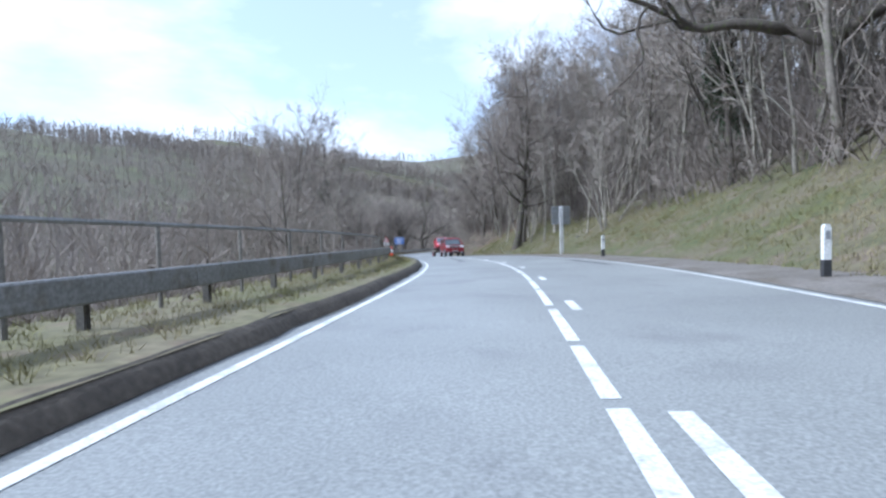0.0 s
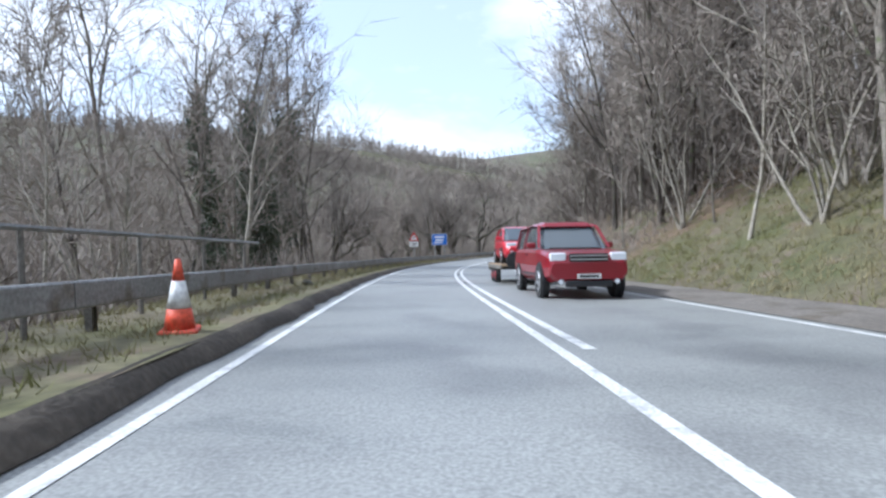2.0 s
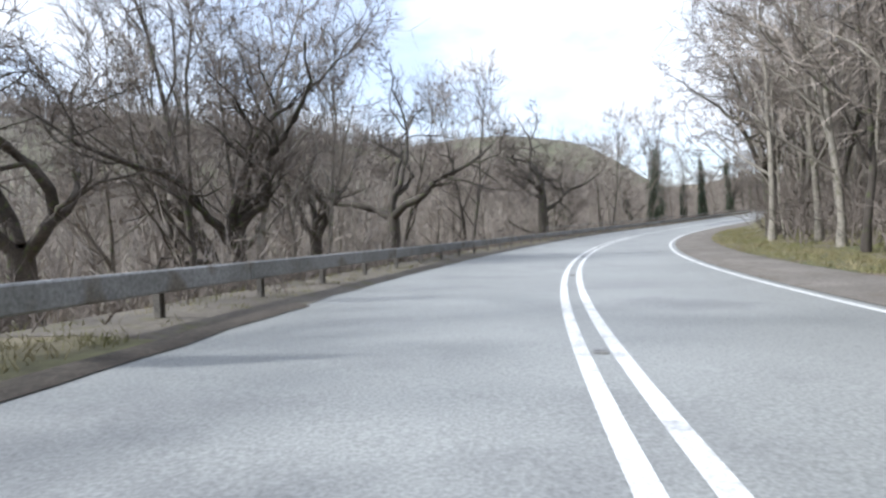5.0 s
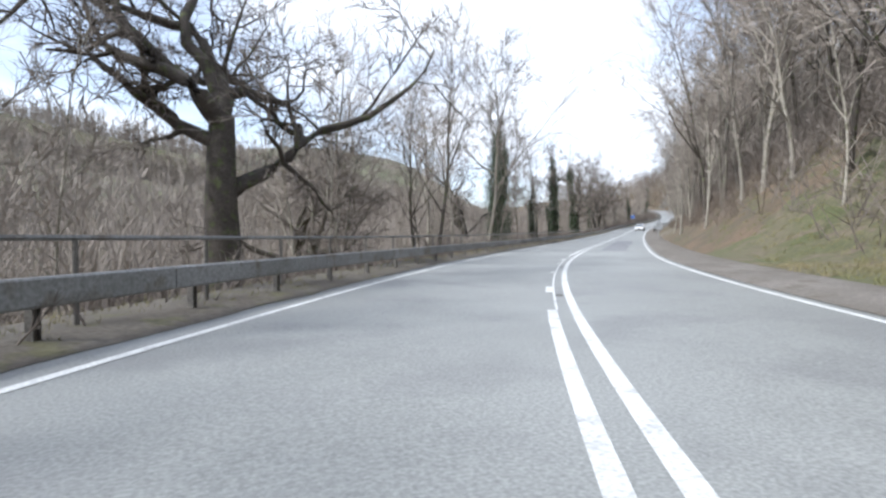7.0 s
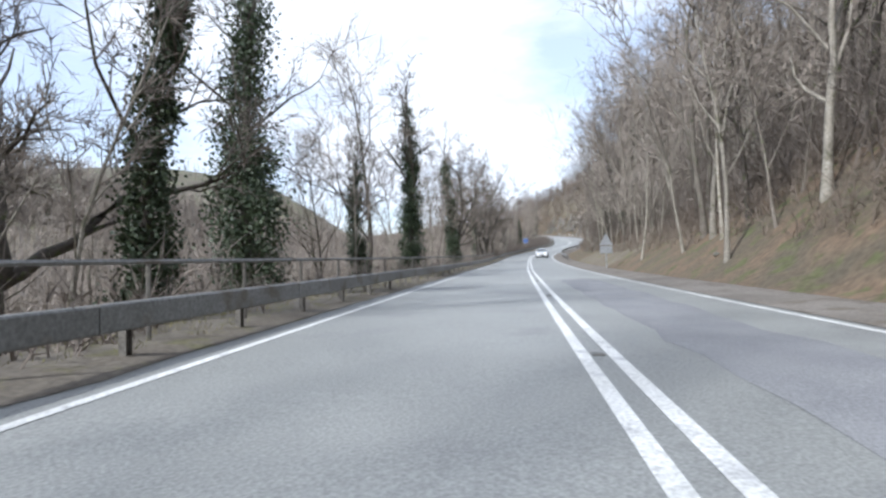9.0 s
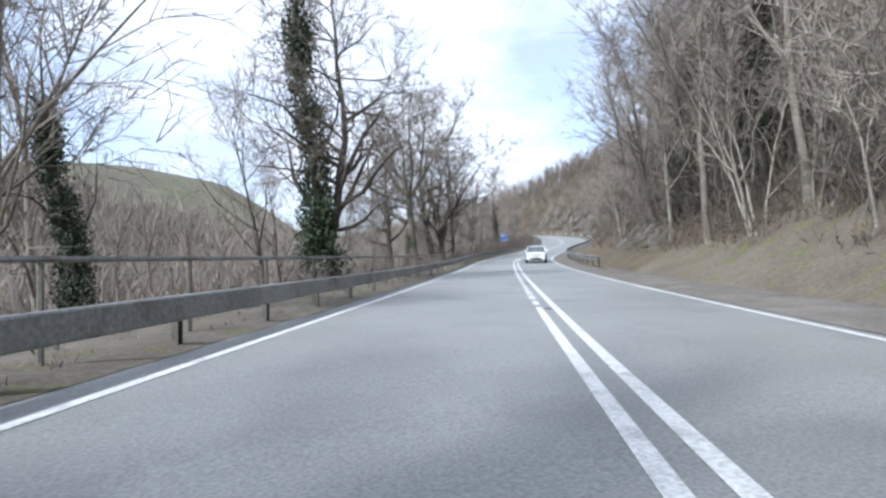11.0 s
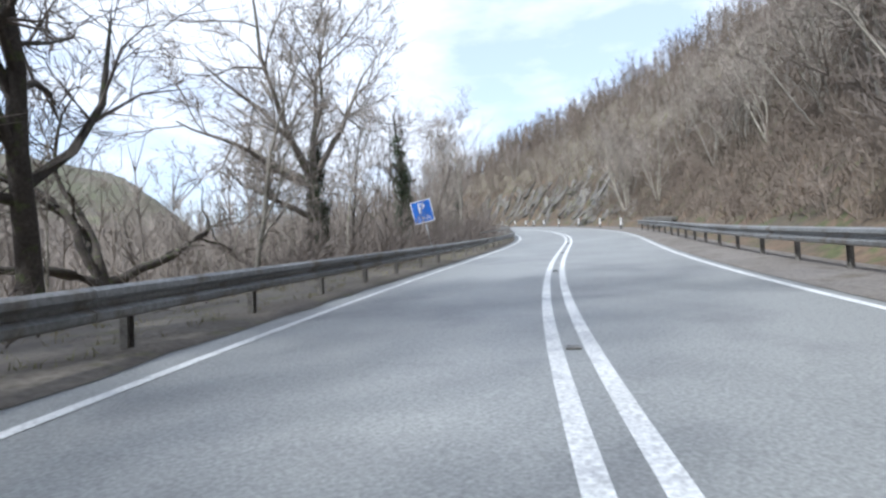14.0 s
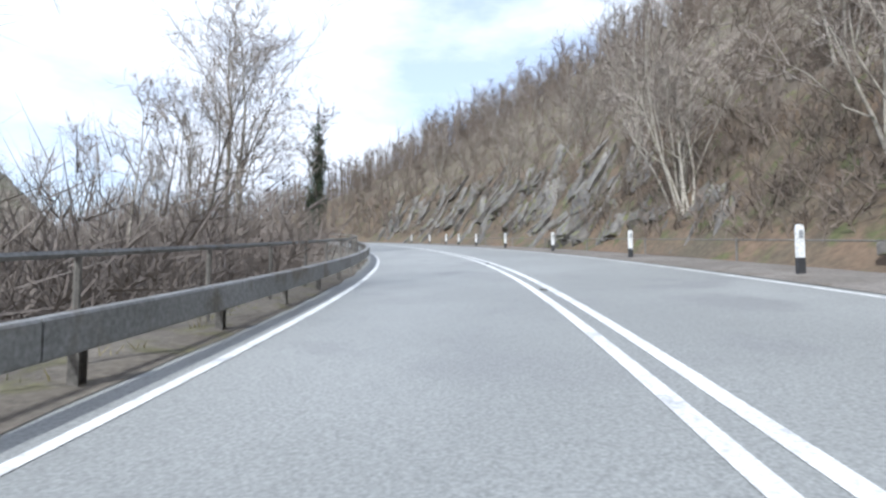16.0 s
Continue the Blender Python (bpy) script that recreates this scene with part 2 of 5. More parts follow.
GRADE = [(-60, -0.3), (-20, -0.32), (0, -0.89), (20, -1.63), (40, -2.43), (60, -2.81), (80, -2.54), (100, -1.87), (120, -0.97), (140, -0.13), (160, 0.41), (180, 0.65), (200, 0.81), (220, 1.03), (240, 1.4), (260, 2.06), (280, 3.04), (300, 4.05), (320, 4.79), (340, 5.1), (360, 5.0), (380, 4.7), (400, 4.33), (420, 3.91), (440, 3.5), (480, 3.0)]
BANK = [(-60, 0), (-20, -0.03), (0, -0.43), (20, -0.73), (40, -0.04), (60, 0.77), (80, 1.16), (100, 1.04), (120, 0.71), (140, 0.42), (160, 0.25), (180, 0.39), (200, 0.77), (220, 0.85), (240, 0.81), (260, 0.64), (280, 0.13), (300, -0.9), (320, -1.91), (340, -1.95), (360, -1.62), (380, -1.28), (400, -0.9), (420, -0.49), (440, -0.07)]
CENTRE = [(-60, -0.4), (-20, -0.37), (0, 0.78), (20, 1.93), (40, 1.6), (60, 1.23), (80, 0.91), (100, 0.64), (120, 0.58), (140, 0.58), (160, 0.63), (180, 0.88), (200, 0.89), (220, 0.87), (240, 1.04), (260, 1.01), (280, 0.37), (300, 0.56), (320, 1.27), (340, 1.84), (360, 2.1), (380, 2.21), (400, 2.22), (420, 2.19), (440, 2.15)]
LEFT = [(-60, -2.7), (-20, -2.76), (0, -2.98), (20, -3.21), (40, -3.33), (60, -3.39), (80, -3.57), (100, -3.75), (120, -3.9), (140, -4.01), (160, -4.06), (180, -4.07), (200, -4.09), (220, -4.0), (240, -3.81), (260, -3.53), (280, -3.37), (300, -3.37), (320, -3.49), (340, -3.83), (360, -4.06), (380, -4.22), (400, -4.34), (420, -4.44), (440, -4.53), (480, -3.95)]
RIGHT = [(-60, 4.0), (-20, 3.94), (0, 3.83), (20, 3.77), (40, 3.71), (60, 3.68), (80, 3.67), (100, 3.67), (120, 3.68), (140, 3.7), (160, 3.82), (180, 3.87), (200, 3.78), (220, 3.64), (240, 3.46), (260, 3.3), (280, 3.38), (300, 3.75), (320, 4.13), (340, 4.4), (360, 4.56), (380, 4.68), (400, 4.76), (420, 4.82), (440, 4.87), (480, 4.6)]
S = np.arange(-60.0, 481.0, 1.0)


def knots(table, s, soft=0.0):
    a, b = np.array([k[0] for k in table], float), np.array([k[1] for k in table], float)
    if not soft:
        return np.interp(s, a, b)
    return np.mean([np.interp(np.asarray(s) + o, a, b) for o in np.linspace(-soft, soft, 11)], axis=0)


_h = np.radians(knots(HEADING, S, 10))
_x, _y, _z = np.cumsum(-np.sin(_h)), np.cumsum(np.cos(_h)), np.cumsum(np.tan(np.radians(knots(GRADE, S, 20))))
_x, _y, _z = _x - _x[60], _y - _y[60], _z - _z[60]
_c = knots(CENTRE, S, 8)
_b = np.tan(np.radians(knots(BANK, S, 8)))
RX, RY = _x + _c * np.cos(_h), _y + _c * np.sin(_h)


def spot(s, u, up=0.0):
    """The place s metres along the road and u metres to the right of its centre line, up above the road's surface there."""
    h, b, c = np.interp(s, S, _h), np.interp(s, S, _b), np.interp(s, S, _c)
    w = max(-9.0, min(9.0, u + c))
    return Vector((np.interp(s, S, RX) + u * math.cos(h), np.interp(s, S, RY) + u * math.sin(h), np.interp(s, S, _z) - w * b + up))


def heading(s):
    return math.degrees(np.interp(s, S, _h))


def at_road(s, u, up=0.0, turn=0.0, lean=0.0):
    """A pose on the ground at (s, u): its y axis along the road."""
    p = spot(s, u, relief(s, u) + up)
    return pose(p.x, p.y, p.z, 0, lean, heading(s) + turn)


SLOPE_A = [(-60, 0.55), (20, 0.6), (50, 0.45), (66, 0.55), (78, 0.85), (92, 0.7), (100, 0.4), (115, 0.14), (158, 0.22), (174, 0.75), (188, 1.05), (202, 0.9), (216, 0.7), (235, 0.55), (262, 0.75), (285, 0.95), (320, 1.15), (480, 1.15)]
SLOPE_B = [(-60, 0.16), (60, 0.2), (100, 0.25), (150, 0.22), (200, 0.3), (240, 0.5), (265, 0.75), (285, 0.85), (320, 0.9), (480, 0.9)]
CREST = [(-60, 9), (40, 9), (60, 9), (82, 13), (110, 9), (150, 9), (220, 9), (245, 16), (270, 34), (300, 45), (340, 49), (370, 42), (395, 31), (420, 18), (450, 9), (480, 6)]
FOOT = [(-60, 2.0), (15, 2.0), (40, 2.2), (66, 1.2), (78, 0.7), (95, 1.2), (120, 5.5), (158, 4.8), (178, 2.6), (200, 2.4), (240, 2.6), (268, 3.4), (320, 3.4), (350, 2.6), (480, 2.4)]


def relief(s, u):
    """Height of the ground above the road's own level at (s, u); works on numbers and on arrays."""
    s, u = np.asarray(s, float), np.asarray(u, float)
    a = -u
    lift = np.interp(s, (60, 110), (0.18, 0.05))
    left = np.clip((a + knots(LEFT, s) - 0.35) / 0.4, 0, 1) * lift
    left = left - np.clip(a - 6.3, 0, 26) * 0.36 - np.clip(a - 32.3, 0, 30) * 0.03
    left = left + np.clip(a - 75, 0, 380) * 0.265 + np.clip(a - 455, 0, 900) * 0.04
    r = knots(RIGHT, s) + 0.35
    f = r + knots(FOOT, s)
    b = u - f
    rise = np.clip(b, 0, 9) * knots(SLOPE_A, s) + np.clip(b - 9, 0, 75) * knots(SLOPE_B, s)
    top = knots(CREST, s)
    rise = np.where(rise > top * 0.6, top * (1 - 0.4 * np.exp(-(rise / top - 0.6) / 0.4)), rise)
    right = np.clip((u - r) / 1.0, 0, 1) * 0.06 + rise
    return np.where(u < 0, left, right)


def near(x, y):
    """s and u of places given in x and y."""
    x, y = np.asarray(x, float), np.asarray(y, float)
    s, u = np.empty_like(x), np.empty_like(x)
    for i in range(0, len(x), 4000):
        d = (x[i:i + 4000, None] - RX[None, ::2]) ** 2 + (y[i:i + 4000, None] - RY[None, ::2]) ** 2
        k = d.argmin(1) * 2
        s[i:i + 4000] = S[k]
        side = (x[i:i + 4000] - RX[k]) * np.cos(_h[k]) + (y[i:i + 4000] - RY[k]) * np.sin(_h[k])
        u[i:i + 4000] = np.sign(side) * np.sqrt(d.min(1))
    return s, u


def land(x, y):
    """Height of the land at x, y (arrays)."""
    s, u = near(x, y)
    c, b = np.interp(s, S, _c), np.interp(s, S, _b)
    z = np.interp(s, S, _z) - np.clip(u + c, -9, 9) * b + relief(s, u)
    bumps = np.array([noise.noise((p * 0.11, q * 0.11, 0.3)) * 0.45 + noise.noise((p * 0.03, q * 0.03, 1.7)) * 1.6 for p, q in zip(x, y)])
    far = np.array([noise.noise((p * 0.004, q * 0.004, 5.1)) for p, q in zip(x, y)])
    z = z + bumps * np.clip((np.abs(u) - 8) / 14, 0, 1) + far * 22 * np.clip((np.abs(u) - 120) / 250, 0, 1)
    return z, s, u

# ---- ground: one sheet to the horizon, the road and its verges on it ----
def axis(lo, hi, step):
    core = list(np.arange(lo, hi + 0.1, step))
    a, b, d = [lo], [hi], step
    while b[-1] - hi < 3000:
        d *= 1.22
        a.append(a[-1] - d)
        b.append(b[-1] + d)
    return np.array(a[:0:-1] + core + b[1:])


def build_ground():
    gx, gy = axis(-70, 250, 2.5), axis(-40, 400, 2.5)
    x, y = [q.ravel() for q in np.meshgrid(gx, gy)]
    z, s, u = land(x, y)
    r = knots(RIGHT, s)
    z = np.where((u > -6.6) & (u < r + 2.2), z - 0.5, z)
    nx = len(gx)
    faces, index = [], []
    for j in range(len(gy) - 1):
        for i in range(nx - 1):
            k = j * nx + i
            faces.append((k, k + 1, k + nx + 1, k + nx))
            uu, ss = u[k], s[k]
            if abs(uu) > 160 or x[k] < -200:
                index.append(3)
            elif uu < 0:
                index.append(1)
            elif ss < 62:
                index.append(0 if uu < 24 else 1)
            elif ss < 108:
                index.append(2 if uu < 16 else 1)
            elif ss < 172:
                index.append(0 if uu < 20 else 1)
            elif ss < 250:
                index.append(2 if uu < 15 and ss < 225 else 1)
            else:
                index.append(2 if uu < 14 else 1)
    g = mesh_object("ground", np.stack([x, y, z], 1), faces, [M_GREEN, M_LITTER, M_EARTH, M_HILL], smooth=True, index=index)
    tagged(g, "wooded valley land with leaf litter, grass banks and bare earth", "ground", kind="structure")


def strip(name, s0, s1, edges, mat, lift=0.0, step=1.0, label="", category="", wob=0.0):
    """A ribbon along the road between s0 and s1; edges: list of u (number or function of s) with heights."""
    ss = np.arange(s0, s1 + step * 0.5, step)
    verts, faces = [], []
    for s in ss:
        for u, up in edges:
            uu = u(s) if callable(u) else u
            w = wob * noise.noise((s * 0.9, uu, 3.0)) if wob else 0
            verts.append(spot(s, uu + w, (up(s) if callable(up) else up) + lift))
    n = len(edges)
    for i in range(len(ss) - 1):
        for k in range(n - 1):
            a = i * n + k
            faces.append((a, a + 1, a + n + 1, a + n))
    ob = mesh_object(name, verts, faces, mat, smooth=True)
    return tagged(ob, label, category, kind="structure")


def r_edge(s):
    return float(knots(RIGHT, s))


def l_edge(s):
    return float(knots(LEFT, s))


def build_road():
    strip("road", -60, 470, [(lambda s: l_edge(s) - 0.7, 0), (-2, 0), (0, 0), (2, 0), (lambda s: r_edge(s) + 0.4, 0)], M_ASPHALT, label="worn grey asphalt road with pale wheel tracks", category="road")
    kerb = lambda s: float(np.interp(s, (60, 110), (0.18, 0.05)))
    gravel = lambda s: min(2.2, 0.15 + float(knots(FOOT, s)))
    strip("verge_soil", -60, 108, [(lambda s: l_edge(s) - 0.26, 0.012), (lambda s: l_edge(s) - 0.34, lambda s: kerb(s) * 0.75), (lambda s: l_edge(s) - 0.48, lambda s: kerb(s) + 0.014)], M_SOIL, step=0.5, label="crumbling soil edge where the verge meets asphalt", category="soil edge", wob=0.13)
    strip("verge_grass", -60, 105, [(lambda s: l_edge(s) - 0.44, lambda s: kerb(s) + 0.0), (-5.2, lambda s: kerb(s) + 0.03), (-6.4, kerb), (-7.6, lambda s: float(relief(s, -7.6)) - 0.15)], M_GRASS, label="rough winter grass verge under the guard rail", category="verge")
    strip("verge_litter", 105, 470, [(lambda s: l_edge(s) - 0.45, 0.008), (lambda s: l_edge(s) - 0.6, 0.03), (lambda s: l_edge(s) - 0.8, lambda s: kerb(s) + 0.01), (-5.2, lambda s: kerb(s) + 0.04), (-6.4, kerb), (-7.6, lambda s: float(relief(s, -7.6)) - 0.15)], M_DIRT, step=0.5, label="bare dirt verge with dead leaves and grit", category="verge", wob=0.12)
    strip("verge_gravel", -60, 470, [(lambda s: r_edge(s) + 0.25, 0.01), (lambda s: r_edge(s) + 1.2, lambda s: 0.06), (lambda s: r_edge(s) + gravel(s), lambda s: float(relief(s, r_edge(s) + gravel(s))) + 0.02), (lambda s: r_edge(s) + gravel(s) + 0.5, lambda s: float(relief(s, r_edge(s) + gravel(s) + 0.5)) - 0.15)], M_GRAVEL, label="stony gravel verge at the foot of the bank", category="verge")
    line = lambda name, s0, s1, u, w, label: strip(name, s0, s1, [(lambda s: (u(s) if callable(u) else u) - w / 2, 0), (lambda s: (u(s) if callable(u) else u) + w / 2, 0)], M_PAINT, lift=0.006, step=0.5, label=label, category="road marking")
    line("edge_line", -60, 101, l_edge, 0.11, "thin worn white edge line")
    line("edge_line", 143, 470, l_edge, 0.12, "thin worn white edge line")
    line("edge_line", -60, 470, r_edge, 0.13, "white edge line beside the gravel verge")
    line("centre_line", 27, 148, -0.16, 0.135, "solid white centre line, worn and patched")
    line("centre_line", 148, 168, -0.09, 0.04, "thin remnant of a worn centre line")
    line("centre_line", 168, 230, -0.16, 0.135, "solid white centre line")
    line("centre_line", 244, 470, -0.16, 0.135, "solid white centre line")
    line("centre_line", 46, 470, 0.16, 0.135, "solid white centre line")
    dashes = thing("broken_line", "broken white line of short dashes beside the solid line", "road marking", kind="structure")
    for s in np.arange(-57.9, 46, 5.45):
        d = strip("dash", s, s + 1.2, [(0.1, 0), (0.24, 0)], M_PAINT, lift=0.006, step=0.55)
        del d["kind"]
        d.parent = dashes
    for s, l in ((150.5, 1.2), (156, 0.4), (161, 0.5), (163.5, 1.4)):
        d = strip("worn_mark", s, s + l, [(-0.24, 0), (-0.1, 0)], M_PAINT, lift=0.007, step=0.4)
        del d["kind"]
        d.parent = dashes
    rng = random.Random(9)
    for s0, s1, most, gap in ((-20, 27, 2.6, 0.35), (230, 244, 1.3, 0.6)):
        s = s0
        while s < s1:
            e = min(s + rng.uniform(0.5, 1.0) * most, s1)
            w = rng.uniform(0.06, 0.085)
            d = strip("worn_mark", s, e, [(-0.16 - w, 0), (-0.16 + w, 0)], M_PAINT, lift=0.006, step=(e - s) / 4)
            del d["kind"]
            d.parent = dashes
            s = e + rng.uniform(0.5, 1.2) * gap
    # repairs and stains
    strip("dark_patch", 27.5, 36.5, [(lambda s: -1.55 + (s - 28) * 0.062, 0), (lambda s: -1.22 + (s - 28) * 0.042, 0)], M_STAIN, lift=0.004, step=0.4, label="long dark oily stain on the asphalt", category="road repair", wob=0.1)
    strip("dark_patch", 19, 25, [(3.0, 0), (3.35, 0)], M_STAIN, lift=0.004, step=0.4, label="dark skid-like stain in the asphalt", category="road repair", wob=0.25)
    strip("dark_patch", 22, 29, [(4.1, 0), (4.35, 0)], M_STAIN, lift=0.004, step=0.4, label="dark skid-like stain in the asphalt", category="road repair", wob=0.25)
    strip("pale_patch", 176, 205, [(1.0, 0), (2.6, 0)], M_ASPHALT_PALE, lift=0.004, label="pale resurfaced strip in the asphalt", category="road repair", wob=0.3)
    studs = thing("road_studs", "small steel road studs between the centre lines", "road studs", kind="structure")
    first = None
    for s in np.arange(60, 400, 9.0):
        p = spot(s, 0.0, 0.0)
        m = pose(p.x, p.y, p.z, 0, 0, heading(s))
        if first is None:
            bm = bmesh.new()
            box(bm, -0.07, 0.07, -0.09, 0.09, 0, 0.016, 0.006)
            box(bm, -0.05, 0.05, -0.03, 0.03, 0.016, 0.026, 0.004)
            first = part("stud", bm, M_STEEL, studs, at=m)
        else:
            again(first, m, studs)


build_ground()
build_road()


# ---- guard rails and handrails ----
def swept(name, s0, s1, u, ring, mat, parent, step=0.8, top=None, label=""):
    """A closed profile (du, height) carried along the road."""
    ss = np.linspace(s0, s1, max(2, int((s1 - s0) / step) + 1))
    n, verts, faces = len(ring), [], []
    for s in ss:
        uu = u(s) if callable(u) else u
        g = top(s) - max(r[1] for r in ring) if top else float(relief(s, uu))
        for du, hh in ring:
            verts.append(spot(s, uu + du, g + hh))
    for i in range(len(ss) - 1):
        for k in range(n):
            a, b = i * n + k, i * n + (k + 1) % n
            faces.append((a, b, b + n, a + n))
    faces.append(tuple(range(n))[::-1])
    faces.append(tuple(range((len(ss) - 1) * n, len(ss) * n)))
    ob = mesh_object(name, verts, faces, mat, parent, label)
    return ob


BOX_BEAM = [(0.0, 0.43), (0.07, 0.43), (0.085, 0.45), (0.085, 0.69), (0.07, 0.71), (-0.055, 0.71), (-0.07, 0.69), (-0.07, 0.66)]
W_BEAM = [(0.02, 0.44), (0.08, 0.47), (0.09, 0.53), (0.0, 0.58), (0.0, 0.62), (0.09, 0.67), (0.08, 0.73), (0.02, 0.76), (-0.02, 0.76), (0.04, 0.72), (0.05, 0.68), (-0.03, 0.62), (-0.03, 0.58), (0.05, 0.53), (0.04, 0.48), (-0.01, 0.44)]


def guard_rail(s0, s1, u, ring, side, label, spacing=2.4, flip=False, top=None):
    rail = thing("guard_rail", label, "guard rail", kind="structure")
    if flip:
        ring = [(-a, b) for a, b in ring][::-1]
    s = s0
    while s < s1 - 0.1:
        e = min(s + 4.8, s1)
        swept("beam", s, e - 0.02, u, ring, M_STEEL, rail, top=top)
        s = e
    first = None
    for s in np.arange(s0 + 0.6, s1, spacing):
        uu = (u(s) if callable(u) else u) + 0.12 * side
        m = at_road(s, uu, (top(s) - 0.95 - float(relief(s, uu))) if top else -0.25)
        if first is None:
            bm = bmesh.new()
            box(bm, -0.042, 0.042, -0.05, -0.04, 0, 0.92)
            box(bm, -0.042, 0.042, 0.04, 0.05, 0, 0.92)
            box(bm, -0.006, 0.006, -0.04, 0.04, 0, 0.92)
            first = part("post", bm, M_STEEL_DARK, rail, at=m)
        else:
            again(first, m, rail)
    return rail


def handrail(s0, s1, u, height, label):
    rail = thing("handrail", label, "handrail", kind="structure")
    ring = [(0.035 * math.cos(a), height + 0.035 * math.sin(a)) for a in np.linspace(0, 2 * math.pi, 7)[:-1]]
    s = s0
    while s < s1 - 0.1:
        e = min(s + 6.0, s1)
        swept("rail", s, e - 0.01, u, ring, M_STEEL, rail)
        s = e
    first = None
    for s in np.arange(s0 + 0.1, s1, 2.4):
        m = at_road(s, u(s) if callable(u) else u, -0.3)
        if first is None:
            first = part("post", a_tube(0.03, 0.03, 0, height + 0.28, 6), M_STEEL_DARK, rail, at=m)
        else:
            again(first, m, rail)


RAIL_U = [(-60, -4.9), (0, -4.93), (20, -5.03), (40, -5.09), (60, -5.1), (120, -5.06), (140, -4.98), (160, -4.88), (180, -4.83), (200, -4.75), (220, -4.61), (240, -4.44), (260, -4.3), (280, -4.24), (300, -4.11), (320, -4.08), (340, -4.27), (360, -4.52), (380, -4.77), (480, -5.1)]
RAIL_TOP = [(-60, 0.74), (0, 0.74), (20, 0.83), (36, 0.84), (60, 0.72), (100, 0.71), (140, 0.69), (180, 0.64), (240, 0.62), (270, 0.7), (300, 0.73), (330, 0.56), (380, 0.62), (480, 0.62)]
rail_u = lambda s: float(knots(RAIL_U, s))
rail_top = lambda s: float(knots(RAIL_TOP, s, 8))
right_rail = lambda s: r_edge(s) + 1.5
guard_rail(-60, 255.6, rail_u, BOX_BEAM, -1, "weathered grey steel box-beam guard rail on posts", top=rail_top)
guard_rail(255.6, 309, rail_u, W_BEAM, -1, "weathered corrugated steel guard rail on posts", top=rail_top)
guard_rail(309, 460, rail_u, BOX_BEAM, -1, "weathered grey steel box-beam guard rail on posts", top=rail_top)
guard_rail(254.5, 325.5, right_rail, W_BEAM, 1, "corrugated steel guard rail below the rock slope", flip=True)
handrail(-60, 54, lambda s: rail_u(s) - 0.5, 1.16, "tall rusty-grey tubular handrail behind the guard rail")
handrail(143, 255.3, lambda s: rail_u(s) - 0.5, 1.0, "grey tubular handrail behind the guard rail")
handrail(310, 460, lambda s: rail_u(s) - 0.5, 0.94, "grey tubular handrail behind the guard rail")

cable = thing("wire_fence", "thin dark cable fence along the foot of the rock slope", "fence", kind="structure")
swept("cable", 327, 376, lambda s: r_edge(s) + 2.3, [(0.022 * math.cos(q), 0.62 + 0.022 * math.sin(q)) for q in (0, 1.26, 2.51, 3.77, 5.03)], M_STEEL_DARK, cable)
for s in np.arange(329.5, 376, 5.8):
    part("post", a_tube(0.035, 0.035, -0.3, 0.68, 6), M_STEEL_DARK, cable, at=at_road(s, r_edge(s) + 2.3))

wall = thing("stone_wall", "low wall of grey stone blocks behind the guard rail", "wall", kind="structure")
rng = random.Random(77)
first = None
for k in range(3):
    for i in range(14):
        s = 321.5 + i * 0.72 + (0.36 if k % 2 else 0)
        m = at_road(s, r_edge(s) + 3.3, k * 0.3) @ Matrix.Diagonal((1, rng.uniform(0.9, 1.0), rng.uniform(0.92, 1.0), 1))
        if first is None:
            first = part("block", a_box(-0.2, 0.2, -0.35, 0.35, 0, 0.29, bevel=0.025), M_ROCK, wall, at=m)
        else:
            again(first, m, wall)

# ---- trees ----
class Wood:
    """Collects tapered tubes, twigs and leaves into one list of vertices and faces."""

    def __init__(self):
        self.v, self.f = [], []

    def tube(self, pts, radii, sides):
        v, f, base = self.v, self.f, len(self.v)
        n = len(pts)
        for i, (p, r) in enumerate(zip(pts, radii)):
            d = (pts[min(i + 1, n - 1)] - pts[max(i - 1, 0)])
            d = d.normalized() if d.length > 1e-6 else Vector((0, 0, 1))
            a = d.orthogonal().normalized() if abs(d.z) < 0.95 else Vector((1, 0, 0)) - d * d.x
            a.normalize()
            b = d.cross(a)
            if i == n - 1 and r < 0.02:
                v.append(tuple(p))
            else:
                for k in range(sides):
                    t = 2 * math.pi * k / sides
                    v.append(tuple(p + (a * math.cos(t) + b * math.sin(t)) * r))
        for i in range(n - 1):
            o = base + i * sides
            tip = i == n - 2 and radii[-1] < 0.02
            for k in range(sides):
                k2 = (k + 1) % sides
                if tip:
                    f.append((o + k, o + k2, o + sides))
                else:
                    f.append((o + k, o + k2, o + sides + k2, o + sides + k))

    def blade(self, p, d, length, width, rng):
        """The finest twigs: one sliver each."""
        s = d.cross(Vector((rng.gauss(0, 1), rng.gauss(0, 1), rng.gauss(0, 1))))
        s = s.normalized() * width
        o = len(self.v)
        self.v += [tuple(p - s), tuple(p + s), tuple(p + d * length)]
        self.f.append((o, o + 1, o + 2))

    def leaf(self, p, size, rng):
        n = Vector((rng.gauss(0, 1), rng.gauss(0, 1), rng.gauss(0, 1))).normalized()
        a = n.orthogonal().normalized()
        b = n.cross(a)
        o = len(self.v)
        for x, y in ((-0.5, 0), (0, -0.45), (0.55, 0), (0, 0.45)):
            self.v.append(tuple(p + a * x * size + b * y * size + n * (0.12 * size if y else 0)))
        self.f.append((o, o + 1, o + 2))
        self.f.append((o, o + 2, o + 3))


